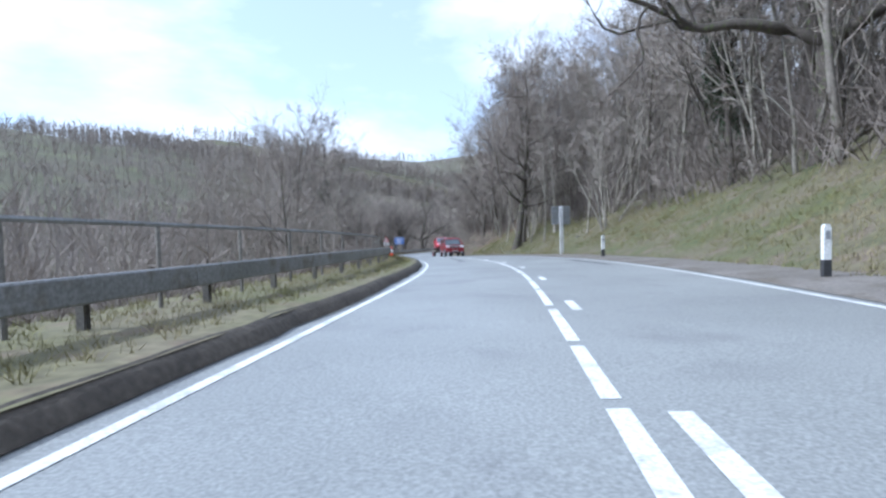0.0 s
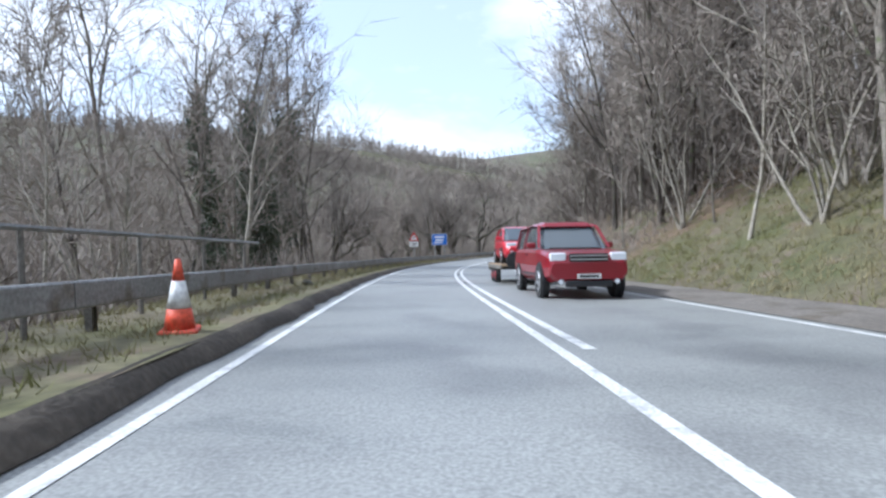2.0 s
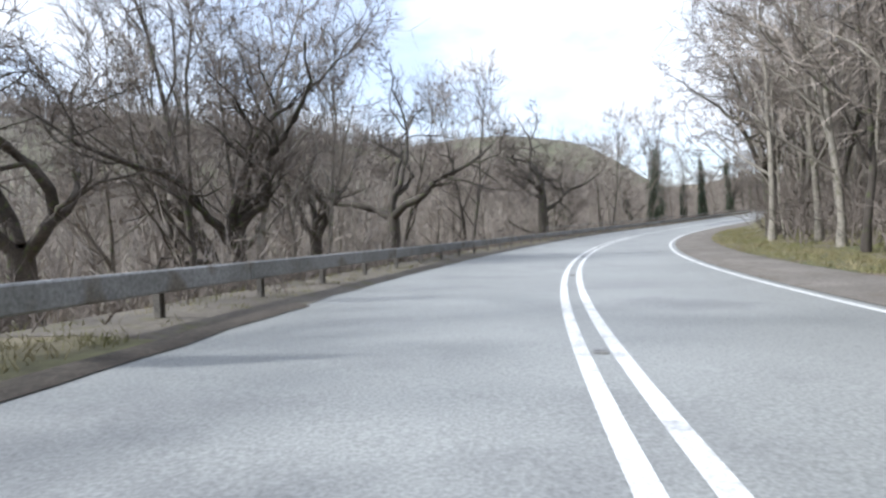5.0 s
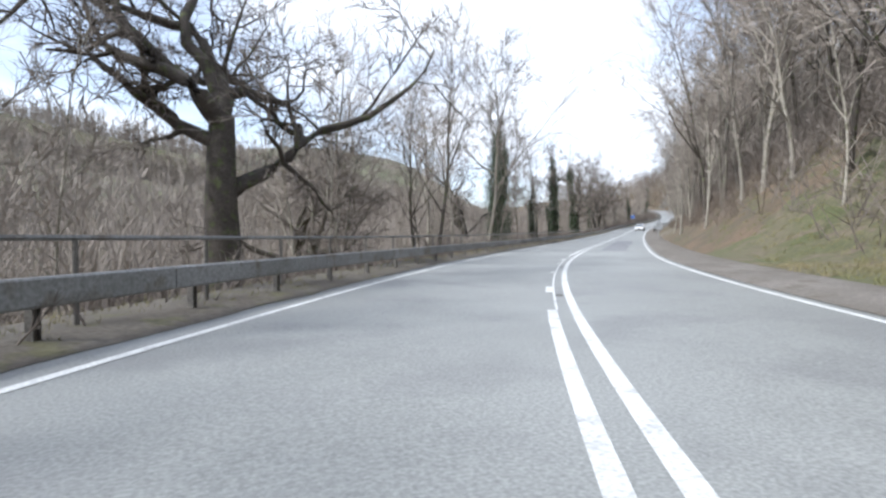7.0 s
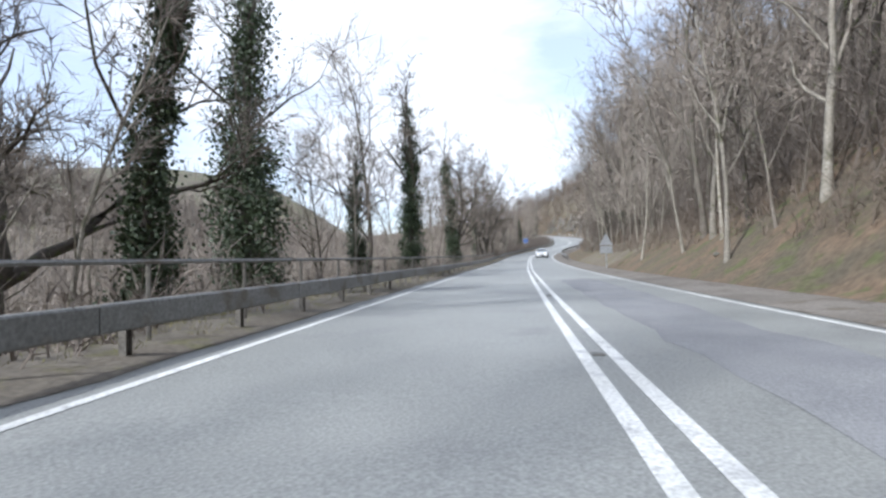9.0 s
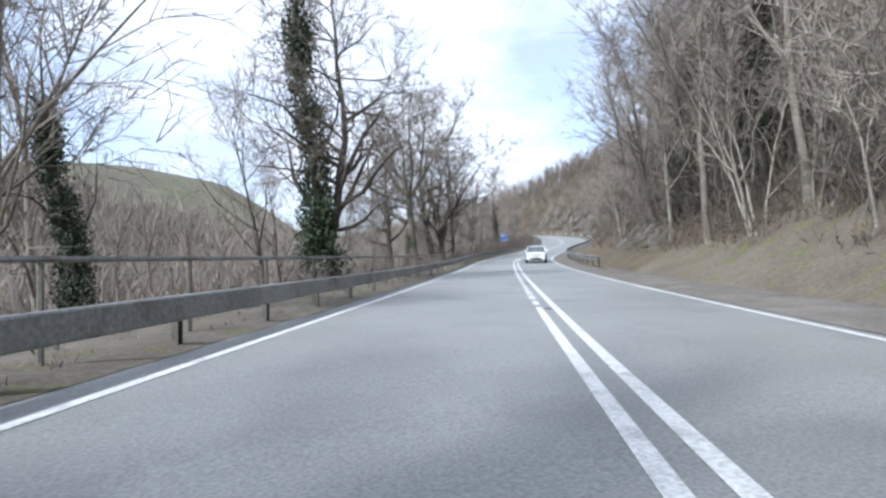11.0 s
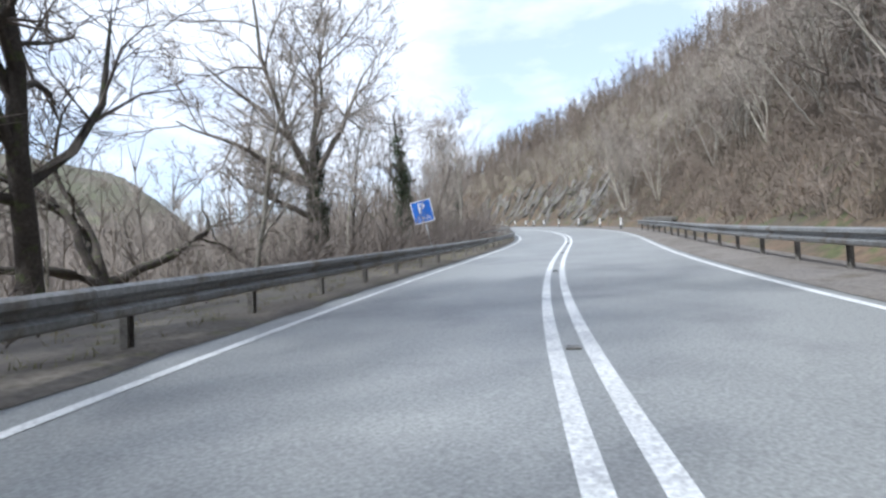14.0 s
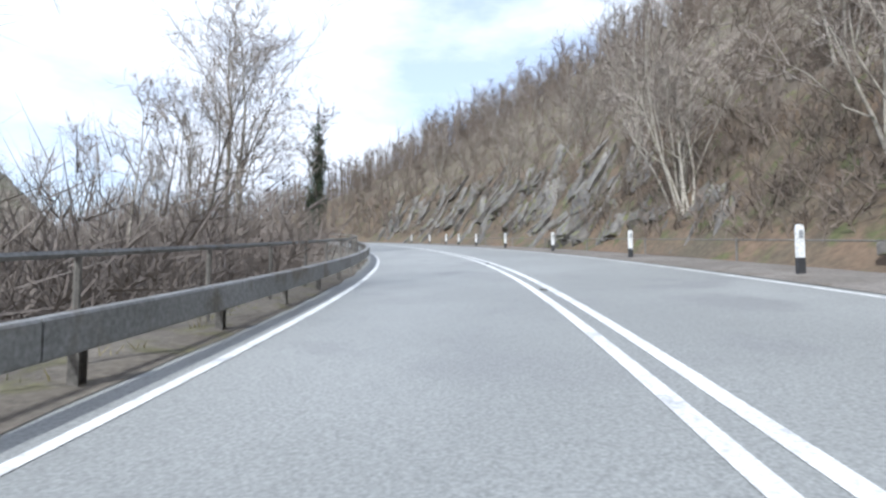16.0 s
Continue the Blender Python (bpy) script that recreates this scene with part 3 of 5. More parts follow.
def course(rng, p, d, length, r0, r1, n, wiggle, lift):
    """A wandering branch: points, radii."""
    pts, rad, d = [p.copy()], [r0], d.normalized()
    for i in range(n):
        d = (d + Vector((rng.gauss(0, wiggle), rng.gauss(0, wiggle), rng.gauss(0, wiggle * 0.7) + lift))).normalized()
        pts.append(pts[-1] + d * (length / n))
        rad.append(r0 + (r1 - r0) * (i + 1) / n)
    return pts, rad


def off(rng, d, angle):
    """A direction at that angle from d, to any side."""
    a = d.orthogonal().normalized()
    a.rotate(Matrix.Rotation(rng.uniform(0, 2 * math.pi), 3, d))
    return (d * math.cos(angle) + a * math.sin(angle)).normalized()


def along(pts, rad, t):
    i = min(int(t * (len(pts) - 1)), len(pts) - 2)
    k = t * (len(pts) - 1) - i
    return pts[i].lerp(pts[i + 1], k), rad[i] + (rad[i + 1] - rad[i]) * k, (pts[i + 1] - pts[i]).normalized()


def sprig(rng, crown, lp, lr, L, boughs, twigs, sprays, wiggle, lift):
    """Branches, twigs and sprays along one limb."""
    for j in range(boughs):
        p2, r2, d2 = along(lp, lr, rng.uniform(0.2, 1.0))
        L2 = L * rng.uniform(0.25, 0.6)
        bp, br = course(rng, p2, off(rng, d2, rng.uniform(0.4, 1.0)), L2, max(r2 * 0.55, 0.02), 0.011, 2, wiggle * 2, lift)
        crown.tube(bp, br, 3)
        for k in range(twigs):
            p3, r3, d3 = along(bp, br, rng.uniform(0.15, 1.0))
            L3 = L2 * rng.uniform(0.35, 0.7)
            tp, tr = course(rng, p3, off(rng, d3, rng.uniform(0.35, 0.95)), L3, 0.0145, 0.007, 1, 0.2, lift)
            crown.blade(p3, (tp[1] - tp[0]).normalized(), L3, 0.017, rng)
            for m in range(sprays):
                p4, r4, d4 = along(tp, tr, rng.uniform(0.1, 1.0))
                crown.blade(p4, off(rng, d4, rng.uniform(0.35, 0.9)), L3 * rng.uniform(0.5, 1.05), 0.0145, rng)


def grow(seed, height, girth, limbs, boughs, twigs, sprays, spread=0.7, wiggle=0.1, lift=0.05, bare=0.35, reach=0.45, stems=1, lean=0.0):
    """A leafless tree: wood of trunk and limbs, wood of branches and twigs, and the stems' courses."""
    rng = random.Random(seed)
    trunk, crown, lines = Wood(), Wood(), []
    for q in range(stems):
        d = Vector((rng.gauss(0, 0.05) + lean, rng.gauss(0, 0.05), 1)) if stems == 1 else Vector((rng.gauss(0, 0.28), rng.gauss(0, 0.28), 1))
        h = height * rng.uniform(0.75, 1.0) if stems > 1 else height
        pts, rad = course(rng, Vector((rng.gauss(0, 0.15), rng.gauss(0, 0.15), -0.5)) if stems > 1 else Vector((0, 0, -0.5)), d, h, girth, girth * 0.12, 9, wiggle * 0.6, 0.05)
        rad[0] *= 1.5
        trunk.tube(pts, rad, 6 if girth > 0.1 else 5)
        lines.append((pts, rad))
        for i in range(limbs):
            t = bare + (1 - bare) * (i + rng.random()) / limbs
            p, r, dd = along(pts, rad, min(t, 0.97))
            L = height * reach * (1.15 - 0.75 * t) * rng.uniform(0.7, 1.25)
            lp, lr = course(rng, p, off(rng, dd, spread * rng.uniform(0.7, 1.35)), L, max(r * rng.uniform(0.45, 0.72), 0.025), 0.016, 4, wiggle * 1.7, lift)
            trunk.tube(lp, lr, 4)
            sprig(rng, crown, lp, lr, L, boughs, twigs, sprays, wiggle, lift)
    return trunk, crown, lines


def grow_oak(seed, height, girth, mains=5, fork=0.3, wiggle=0.31, side=6, aims=()):
    """An old oak: a stout bole that forks into heavy twisting limbs. aims: azimuth, tilt, length and start on the bole of each limb."""
    rng = random.Random(seed)
    trunk, crown = Wood(), Wood()
    pts, rad = course(rng, Vector((0, 0, -0.5)), Vector((rng.gauss(0, 0.02), rng.gauss(0, 0.02), 1)), height * fork + 0.5, girth * 1.1, girth * (0.65 if aims else 0.85), 7, 0.03 if aims else 0.07, 0.03)
    rad[0] *= 1.45
    trunk.tube(pts, rad, 9)
    lines = [(pts, rad)]
    for i in range(len(aims) or mains):
        if aims:
            a, tilt, L, start = aims[i]
            a = radians(a)
        else:
            a = 2 * math.pi * (i + rng.uniform(-0.25, 0.25)) / mains
            tilt = rng.uniform(0.45, 1.15) if i else 0.2
            start = rng.uniform(0.78, 1.0) if i else 1.0
            L = height * rng.uniform(0.55, 0.75)
        p, r, dd = along(pts, rad, start)
        lp, lr = course(rng, p, Vector((math.cos(a) * math.sin(tilt), math.sin(a) * math.sin(tilt), math.cos(tilt))), L, r * rng.uniform(0.5, 0.72), 0.03, 11, wiggle, 0.05)
        trunk.tube(lp, lr, 6)
        for k in range(side):
            p1, r1, d1 = along(lp, lr, rng.uniform(0.2, 0.97))
            L1 = L * rng.uniform(0.25, 0.5)
            sp, sr = course(rng, p1, off(rng, d1, rng.uniform(0.6, 1.2)), L1, max(r1 * 0.6, 0.03), 0.018, 6, wiggle * 1.2, 0.04)
            trunk.tube(sp, sr, 4)
            sprig(rng, crown, sp, sr, min(L1 * 1.15, 2.8), 6, 5, 4, 0.2, 0.04)
    return trunk, crown, lines


def ivy(lines, seed, count, spread, lo=0.02, hi=0.75, size=0.17):
    """Ivy in uneven clumps round the stems, thick below, ragged above."""
    rng = random.Random(seed)
    w = Wood()
    clumps = max(8, count // 110)
    for i in range(clumps):
        pts, rad = lines[i % len(lines)]
        t = lo + (hi - lo) * rng.random() ** 1.2
        p, r, d = along(pts, rad, t)
        a = rng.uniform(0, 2 * math.pi)
        q = r + 0.75 * spread * rng.random() ** 0.9 * (1.15 - 0.8 * (t - lo) / max(hi - lo, 0.01))
        o = p + Vector((math.cos(a) * q, math.sin(a) * q, rng.gauss(0, 0.2)))
        big = rng.uniform(0.14, 0.3) * (0.5 + spread * 0.6)
        for k in range(count // clumps):
            w.leaf(o + Vector((rng.gauss(0, big), rng.gauss(0, big), rng.gauss(-0.1, big * 1.4))), size * rng.uniform(0.6, 1.3), rng)
    return w


def tree(name, label, category, grown, bark, twig, leaves=None):
    trunk, crown, lines = grown
    t = thing(name, label, category, pose(0, 0, -200))
    mesh_object("trunk", trunk.v, trunk.f, bark, t, smooth=True)
    mesh_object("crown", crown.v, crown.f, twig, t)
    if leaves:
        mesh_object("ivy", leaves.v, leaves.f, M_IVY, t, "dark green glossy ivy leaves")
    return t


def place(master, s, u, size=1.0, turn=None, rng=random.Random(5), first={}):
    """Puts the master tree itself at the first spot, copies of it at the others."""
    x = spot(s, u)
    z = float(land(np.array([x.x]), np.array([x.y]))[0][0])
    m = pose(x.x, x.y, z, rng.uniform(-3, 3), rng.uniform(-3, 3), rng.uniform(0, 360) if turn is None else turn)
    m = m @ Matrix.Diagonal((size, size, size * rng.uniform(0.95, 1.08), 1))
    if master.name not in first:
        first[master.name] = True
        master.matrix_basis = m
        return master
    made = copy_thing(master, Matrix())
    made.matrix_basis = m
    return made


OAKS = [tree("oak_tree", "gnarled leafless oak with twisting dark limbs", "tree", grow_oak(11 + i, 13, 0.42), M_BARK_DARK, M_TWIG_DARK) for i in range(3)]
VETERAN = tree("oak_tree", "old leafless oak with heavy contorted dark limbs", "tree", grow_oak(12, 13.5, 0.55, fork=0.4, wiggle=0.38, side=7, aims=((0, 0.65, 9.0, 0.6), (180, 1.0, 8.0, 0.94), (10, 0.1, 9.0, 1.0), (178, 0.35, 8.0, 0.98), (190, 1.3, 5.0, 0.86), (80, 0.6, 6.5, 0.92), (265, 0.6, 6.0, 0.94), (2, 0.45, 7.5, 0.97))), M_BARK_DARK, M_TWIG_DARK)
FORKED = tree("oak_tree", "dark leafless oak forking low into two leaning stems", "tree", grow_oak(17, 13, 0.46, fork=0.2, wiggle=0.2, side=12, aims=((172, 0.25, 11.0, 0.95), (5, 0.38, 10.5, 0.95), (20, 0.2, 12.0, 0.98), (60, 0.35, 10.0, 0.98), (250, 0.5, 9.0, 0.98))), M_BARK_DARK, M_TWIG_DARK)
IVY_OAK_GROWN = grow_oak(33, 14, 0.36, fork=0.42, wiggle=0.15, side=7, aims=((180, 0.85, 9.0, 0.98), (182, 1.35, 6.5, 0.93), (0, 0.6, 8.0, 0.98), (20, 0.2, 8.0, 1.0), (200, 1.5, 4.5, 0.7), (90, 0.8, 6.0, 0.95), (265, 0.7, 6.0, 0.95), (150, 0.35, 7.0, 1.0)))
IVY_OAK = tree("oak_tree", "spreading leafless oak with ivy creeping up its trunk", "tree", IVY_OAK_GROWN, M_BARK, M_TWIG, ivy(IVY_OAK_GROWN[2], 3, 3600, 0.14, 0.1, 0.98, 0.08))
BOUGHED = tree("oak_tree", "straight leafless tree with long level dark boughs", "tree", grow(57, 15, 0.32, 26, 6, 6, 4, spread=1.15, wiggle=0.17, lift=0.03, bare=0.25, reach=0.38), M_BARK_DARK, M_TWIG_DARK)
IVY_TREES = []
for i, (h, n, sp, top) in enumerate(((15, 17000, 0.8, 0.82), (12, 9500, 0.6, 0.88), (17, 22000, 1.4, 0.74))):
    g = grow(41 + i, h, 0.27, 11, 5, 5, 4, spread=0.8, wiggle=0.13, bare=0.4, reach=0.36)
    IVY_TREES.append(tree("ivy_tree", "leafless tree with its trunk thickly clad in dark ivy", "tree", g, M_BARK_DARK, M_TWIG_DARK, ivy(g[2], 7 + i, n, sp, 0.03, top, 0.125)))
ASHES = [tree("ash_tree", "tall slender leafless tree with upswept grey branches", "tree", grow(61 + i, 15, 0.16, 13, 6, 6, 3, spread=0.55, wiggle=0.12, lift=0.12, bare=0.22, reach=0.44), (M_BARK, M_BARK_DARK, M_BARK_PALE, M_BARK_DARK)[i], M_TWIG) for i in range(4)]
COPPICE = [tree("coppiced_tree", "leafless many-stemmed tree with pale leaning stems", "tree", grow(81 + i, 10, 0.08, 5, 4, 5, 3, spread=0.5, wiggle=0.14, lift=0.1, bare=0.25, reach=0.38, stems=5), M_BARK_PALE, M_TWIG) for i in range(3)]
POLES = [tree("young_tree", "thin leafless young tree with a pale straight stem", "tree", grow(101 + i, 11, 0.075, 11, 4, 5, 3, spread=0.5, wiggle=0.1, lift=0.1, bare=0.22, reach=0.28), (M_BARK_PALE, M_BARK, M_BARK_PALE)[i], M_TWIG) for i in range(3)]

# trees beside the road that stand out by themselves
# valley side, one by one
place(VETERAN, 155, -9.8, 1.04, -18)
place(OAKS[1], 134, -13.6, 1.15, 20)
place(OAKS[2], 127, -14.5, 0.95, 310)
place(OAKS[0], 118, -12.5, 0.9, 60)
place(OAKS[2], 112, -14, 0.9, 10)
place(OAKS[1], 124, -19, 0.95, 140)
place(ASHES[1], 144.2, -12.6, 1.1, 15)
place(ASHES[3], 146, -13.4, 1.05, 75)
place(ASHES[3], 138, -16, 1.05, 195)
place(ASHES[1], 150, -16, 0.8, 95)
place(IVY_OAK, 168, -14.8, 0.72, 100)
place(OAKS[1], 170.5, -17, 0.85, 250)
place(ASHES[1], 172.4, -8.5, 0.98, 10)
place(ASHES[0], 186, -8.8, 1.22, 70)
place(ASHES[2], 188, -12.5, 1.0, 70)
place(ASHES[0], 183, -13, 0.95, 170)
place(IVY_TREES[0], 192.5, -9.8, 0.85, 190)
place(OAKS[0], 191, -12.5, 0.85, 190)
place(IVY_TREES[2], 201, -11.2, 1.12, 90)
place(ASHES[1], 209.5, -9.0, 1.0, 40)
place(IVY_TREES[1], 208.6, -9.1, 0.75, 40)
place(IVY_TREES[1], 214, -7.5, 1.06, 250)
place(IVY_TREES[0], 232, -10.5, 0.55, 20)
place(IVY_TREES[0], 242.6, -8.4, 1.0, 0)
place(BOUGHED, 243, -8.8, 0.9, 300)
place(IVY_OAK, 263, -7.9, 0.98, -37)
place(BOUGHED, 275, -8.3, 1.12, 60)
place(BOUGHED, 271, -11.5, 0.95, 160)
place(FORKED, 280.5, -8.6, 1.08, -38)
place(BOUGHED, 289, -9.4, 0.85, 200)
place(OAKS[1], 294, -13, 0.7, 80)
place(IVY_OAK, 303.5, -10.8, 1.0, 10)
place(IVY_TREES[0], 303.9, -10.9, 0.62, 10)
place(IVY_TREES[1], 311.5, -9.4, 0.78, 130)
place(ASHES[1], 307.5, -10.8, 0.6, 210)
place(ASHES[3], 316, -12.5, 0.7, 100)
place(ASHES[1], 321, -10.2, 0.55, 260)
place(ASHES[3], 328, -11.5, 0.55, 70)
place(IVY_TREES[1], 326, -13.0, 0.5, 40)
place(ASHES[3], 336, -12.5, 0.42, 233)
place(ASHES[0], 352, -12.2, 1.08, 33)
place(ASHES[1], 350, -13.2, 0.85, 310)
place(ASHES[0], 355, -14.5, 0.85, 130)
place(ASHES[2], 351, -10.9, 0.9, 230)
place(IVY_TREES[1], 366, -7.4, 1.0, 130)
place(ASHES[0], 46, -12, 0.85, 0)
place(ASHES[2], 66, -10.2, 0.95, 20)
place(ASHES[0], 60, -12.5, 0.9, 220)
place(IVY_TREES[2], 80.5, -14.5, 1.2, 60)
place(IVY_TREES[2], 77, -13.5, 1.15, 160)
place(IVY_TREES[0], 72.5, -14.5, 1.15, 60)
place(ASHES[1], 86, -14, 1.25, 200)
place(ASHES[3], 79, -12, 1.1, 280)
place(ASHES[1], 76, -9.8, 0.62, 120)
place(ASHES[3], 84, -12.5, 1.15, 20)
place(OAKS[0], 88, -12.5, 0.75, 140)
place(ASHES[3], 93, -15, 0.85, 200)
place(OAKS[1], 104, -13.5, 0.65, 140)
place(ASHES[0], 110, -22, 1.0, 140)
# above the road
place(BOUGHED, 48.5, 7.0, 1.05, 0)
place(ASHES[1], 50, 8.2, 1.1, 50)
place(OAKS[1], 22, 12.8, 1.15, 40)
place(OAKS[0], 17, 16, 1.1, 100)
place(COPPICE[1], 22.4, 12.2, 1.35, 0)
place(COPPICE[0], 27, 13.5, 1.35, 70)
place(IVY_TREES[1], 30, 14.5, 1.2, 0)
place(ASHES[0], 33, 13, 1.05, 0)
place(COPPICE[2], 35.5, 9.4, 0.95, 0)
place(POLES[0], 37.5, 8.8, 0.8, 0)
place(POLES[2], 44, 8.0, 1.05, 90)
place(OAKS[2], 85, 10.5, 0.8, 250)
place(IVY_TREES[1], 88, 12.0, 0.8, 50)
place(ASHES[2], 146, 9.8, 1.2, 80)
place(ASHES[2], 135, 8.8, 1.15, 40)
place(OAKS[2], 141, 9.6, 1.05, 250)
place(ASHES[2], 131, 10.2, 1.15, 170)
place(POLES[0], 203, 7.3, 1.45, 40)
place(POLES[2], 219, 7.4, 1.1, 40)
place(POLES[0], 211, 8.0, 1.3, 140)
place(POLES[2], 207, 8.6, 1.35, 240)
place(POLES[0], 186, 8.0, 1.35, 40)
place(IVY_TREES[2], 256, 11.0, 0.95, 30)
place(IVY_TREES[0], 251, 12.5, 1.0, 130)
place(COPPICE[0], 342, 9.0, 0.95, 0)
place(COPPICE[2], 343.5, 9.6, 0.85, 100)
place(COPPICE[1], 333, 9.4, 0.85, 200)
place(COPPICE[1], 351, 12, 0.8, 0)
place(COPPICE[2], 319, 13, 0.9, 0)
place(COPPICE[0], 299, 12.5, 1.2, 30)
place(COPPICE[2], 302, 13.5, 1.25, 110)
place(COPPICE[1], 305.5, 13, 1.2, 250)
place(COPPICE[0], 308, 14.5, 1.25, 170)
place(COPPICE[1], 296, 13.5, 0.95, 200)


def scatter(seed, n, s0, s1, u0, u1, kinds, lo=0.75, hi=1.2, gap=2.2, power=1.0):
    rng = random.Random(seed)
    done = []
    for i in range(n * 6):
        if len(done) >= n:
            break
        s, u = rng.uniform(s0, s1), u0 + (u1 - u0) * rng.random() ** power
        if any(abs(s - a) + abs(u - b) < gap for a, b in done):
            continue
        done.append((s, u))
        place(rng.choice(kinds), s, u, rng.uniform(lo, hi))


# the wood on the valley side
scatter(1, 34, 26, 62, -24, -8.5, ASHES + POLES + COPPICE, 0.5, 0.85)
scatter(2, 40, 60, 122, -26, -8.5, ASHES + POLES + ASHES, 0.65, 0.95)
scatter(3, 34, 116, 182, -28, -9.5, ASHES + POLES + POLES, 0.6, 0.95)
scatter(4, 34, 182, 262, -26, -8.0, ASHES + POLES + COPPICE, 0.5, 0.85)
scatter(5, 48, 268, 390, -26, -8.0, ASHES + POLES + COPPICE, 0.5, 0.8)
# the wood above the road
scatter(13, 24, 46, 112, 6.8, 10.5, POLES + COPPICE, 0.6, 0.95, gap=2.0)
scatter(17, 22, 254, 276, 11, 20, [ASHES[1], ASHES[3], POLES[1]], 0.6, 0.85, gap=1.6)
scatter(16, 30, 264, 304, 12, 27, [ASHES[1], ASHES[3], COPPICE[0]], 0.95, 1.3, gap=2.0)
scatter(15, 18, 70, 104, 10.5, 18, ASHES + COPPICE, 0.85, 1.15, gap=1.8)
scatter(14, 22, 228, 272, 8.6, 15, COPPICE + POLES, 0.6, 0.95, gap=1.8)
scatter(18, 26, 44, 72, 7.8, 22, ASHES + COPPICE + ASHES, 0.8, 1.1, gap=1.8)
scatter(6, 60, 8, 50, 11.8, 27, ASHES + COPPICE + ASHES, 0.8, 1.15, gap=1.8)
scatter(7, 62, 60, 125, 8.2, 24, ASHES + COPPICE + ASHES, 0.75, 1.1, gap=1.8)
scatter(8, 72, 122, 192, 9.6, 25, ASHES + POLES + ASHES, 0.85, 1.25, gap=1.8)
scatter(9, 84, 186, 264, 8.6, 23, POLES + ASHES + ASHES, 0.85, 1.25, gap=1.8)
scatter(10, 34, 262, 330, 12, 36, COPPICE + POLES + COPPICE, 0.55, 0.9)
scatter(12, 34, 325, 420, 11, 42, COPPICE + POLES + COPPICE, 0.55, 0.9)


# ---- brushwood and far woods, joined ----
def brush(name, label, seed, n, s0, s1, u0, u1, height, mat, stems=9, power=1.0, thick=0.012):
    rng = random.Random(seed)
    w = Wood()
    ss = [rng.uniform(s0, s1) for i in range(n)]
    uu = [u0 + (u1 - u0) * rng.random() ** power for i in range(n)]
    ps = [spot(a, b) for a, b in zip(ss, uu)]
    zs = land(np.array([p.x for p in ps]), np.array([p.y for p in ps]))[0]
    for p, z in zip(ps, zs):
        h = height * rng.uniform(0.5, 1.3)
        o = Vector((p.x, p.y, z - 0.15))
        for k in range(stems):
            d = Vector((rng.gauss(0, 0.48), rng.gauss(0, 0.48), 1))
            pts, rad = course(rng, o + Vector((rng.gauss(0, 0.4), rng.gauss(0, 0.4), 0)), d, h * rng.uniform(0.6, 1.1), thick * 1.5, 0.006, 2, 0.2, 0.0)
            w.tube(pts, rad, 3)
            for j in range(8):
                q, r, dd = along(pts, rad, rng.uniform(0.2, 0.95))
                w.blade(q, off(rng, dd, rng.uniform(0.4, 0.9)), h * rng.uniform(0.2, 0.42), thick, rng)
    ob = mesh_object(name, w.v, w.f, mat)
    tagged(ob, label, "brushwood", kind="stuff")


brush("brushwood", "leafless brown undergrowth along the valley side", 21, 1000, 0, 330, -22, -7.2, 2.4, M_SCRUB, 6, 0.9, 0.014)
brush("brushwood", "leafless scrub under the trees on the bank", 22, 900, 8, 258, 11.5, 32, 3.4, M_SCRUB, 6, 0.9, 0.016)
brush("brushwood", "dense leafless brown scrub on the steep slope", 23, 1250, 280, 425, 11.5, 52, 4.4, M_BRACKEN, 6, 0.95, 0.022)
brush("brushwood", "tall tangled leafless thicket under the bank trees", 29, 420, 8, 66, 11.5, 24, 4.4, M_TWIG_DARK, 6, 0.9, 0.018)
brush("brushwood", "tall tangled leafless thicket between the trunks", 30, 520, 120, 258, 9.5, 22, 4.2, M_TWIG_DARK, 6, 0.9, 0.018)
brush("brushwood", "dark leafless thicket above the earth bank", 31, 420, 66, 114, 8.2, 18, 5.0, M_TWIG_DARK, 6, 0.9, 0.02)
brush("brushwood", "dark leafless thicket behind the corrugated rail", 32, 520, 296, 346, -15, -6.2, 3.0, M_TWIG_DARK, 6, 1.0, 0.016)
brush("brushwood", "brown bramble and bracken on the bare slope", 33, 1300, 286, 350, 8.2, 22, 1.7, M_BRACKEN, 7, 1.0, 0.016)
brush("brushwood", "low brown bracken and bramble at the foot of the slope", 25, 1500, 178, 420, 8.2, 13, 1.2, M_BRACKEN, 7, 1.0, 0.012)
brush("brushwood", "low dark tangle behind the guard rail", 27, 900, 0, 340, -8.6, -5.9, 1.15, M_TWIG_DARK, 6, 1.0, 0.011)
brush("brushwood", "low bramble on the earth bank", 28, 380, 64, 100, 6.4, 11.5, 0.8, M_SCRUB, 6, 1.0, 0.011)
brush("brushwood", "dark leafless thicket on the slope", 26, 1500, 252, 300, 9.8, 32, 4.4, M_TWIG_DARK, 6, 0.9, 0.02)
brush("brushwood", "leafless scrub beyond the bend", 24, 520, 312, 430, -26, -6.8, 3.0, M_TWIG_DARK, 6, 0.8, 0.018)


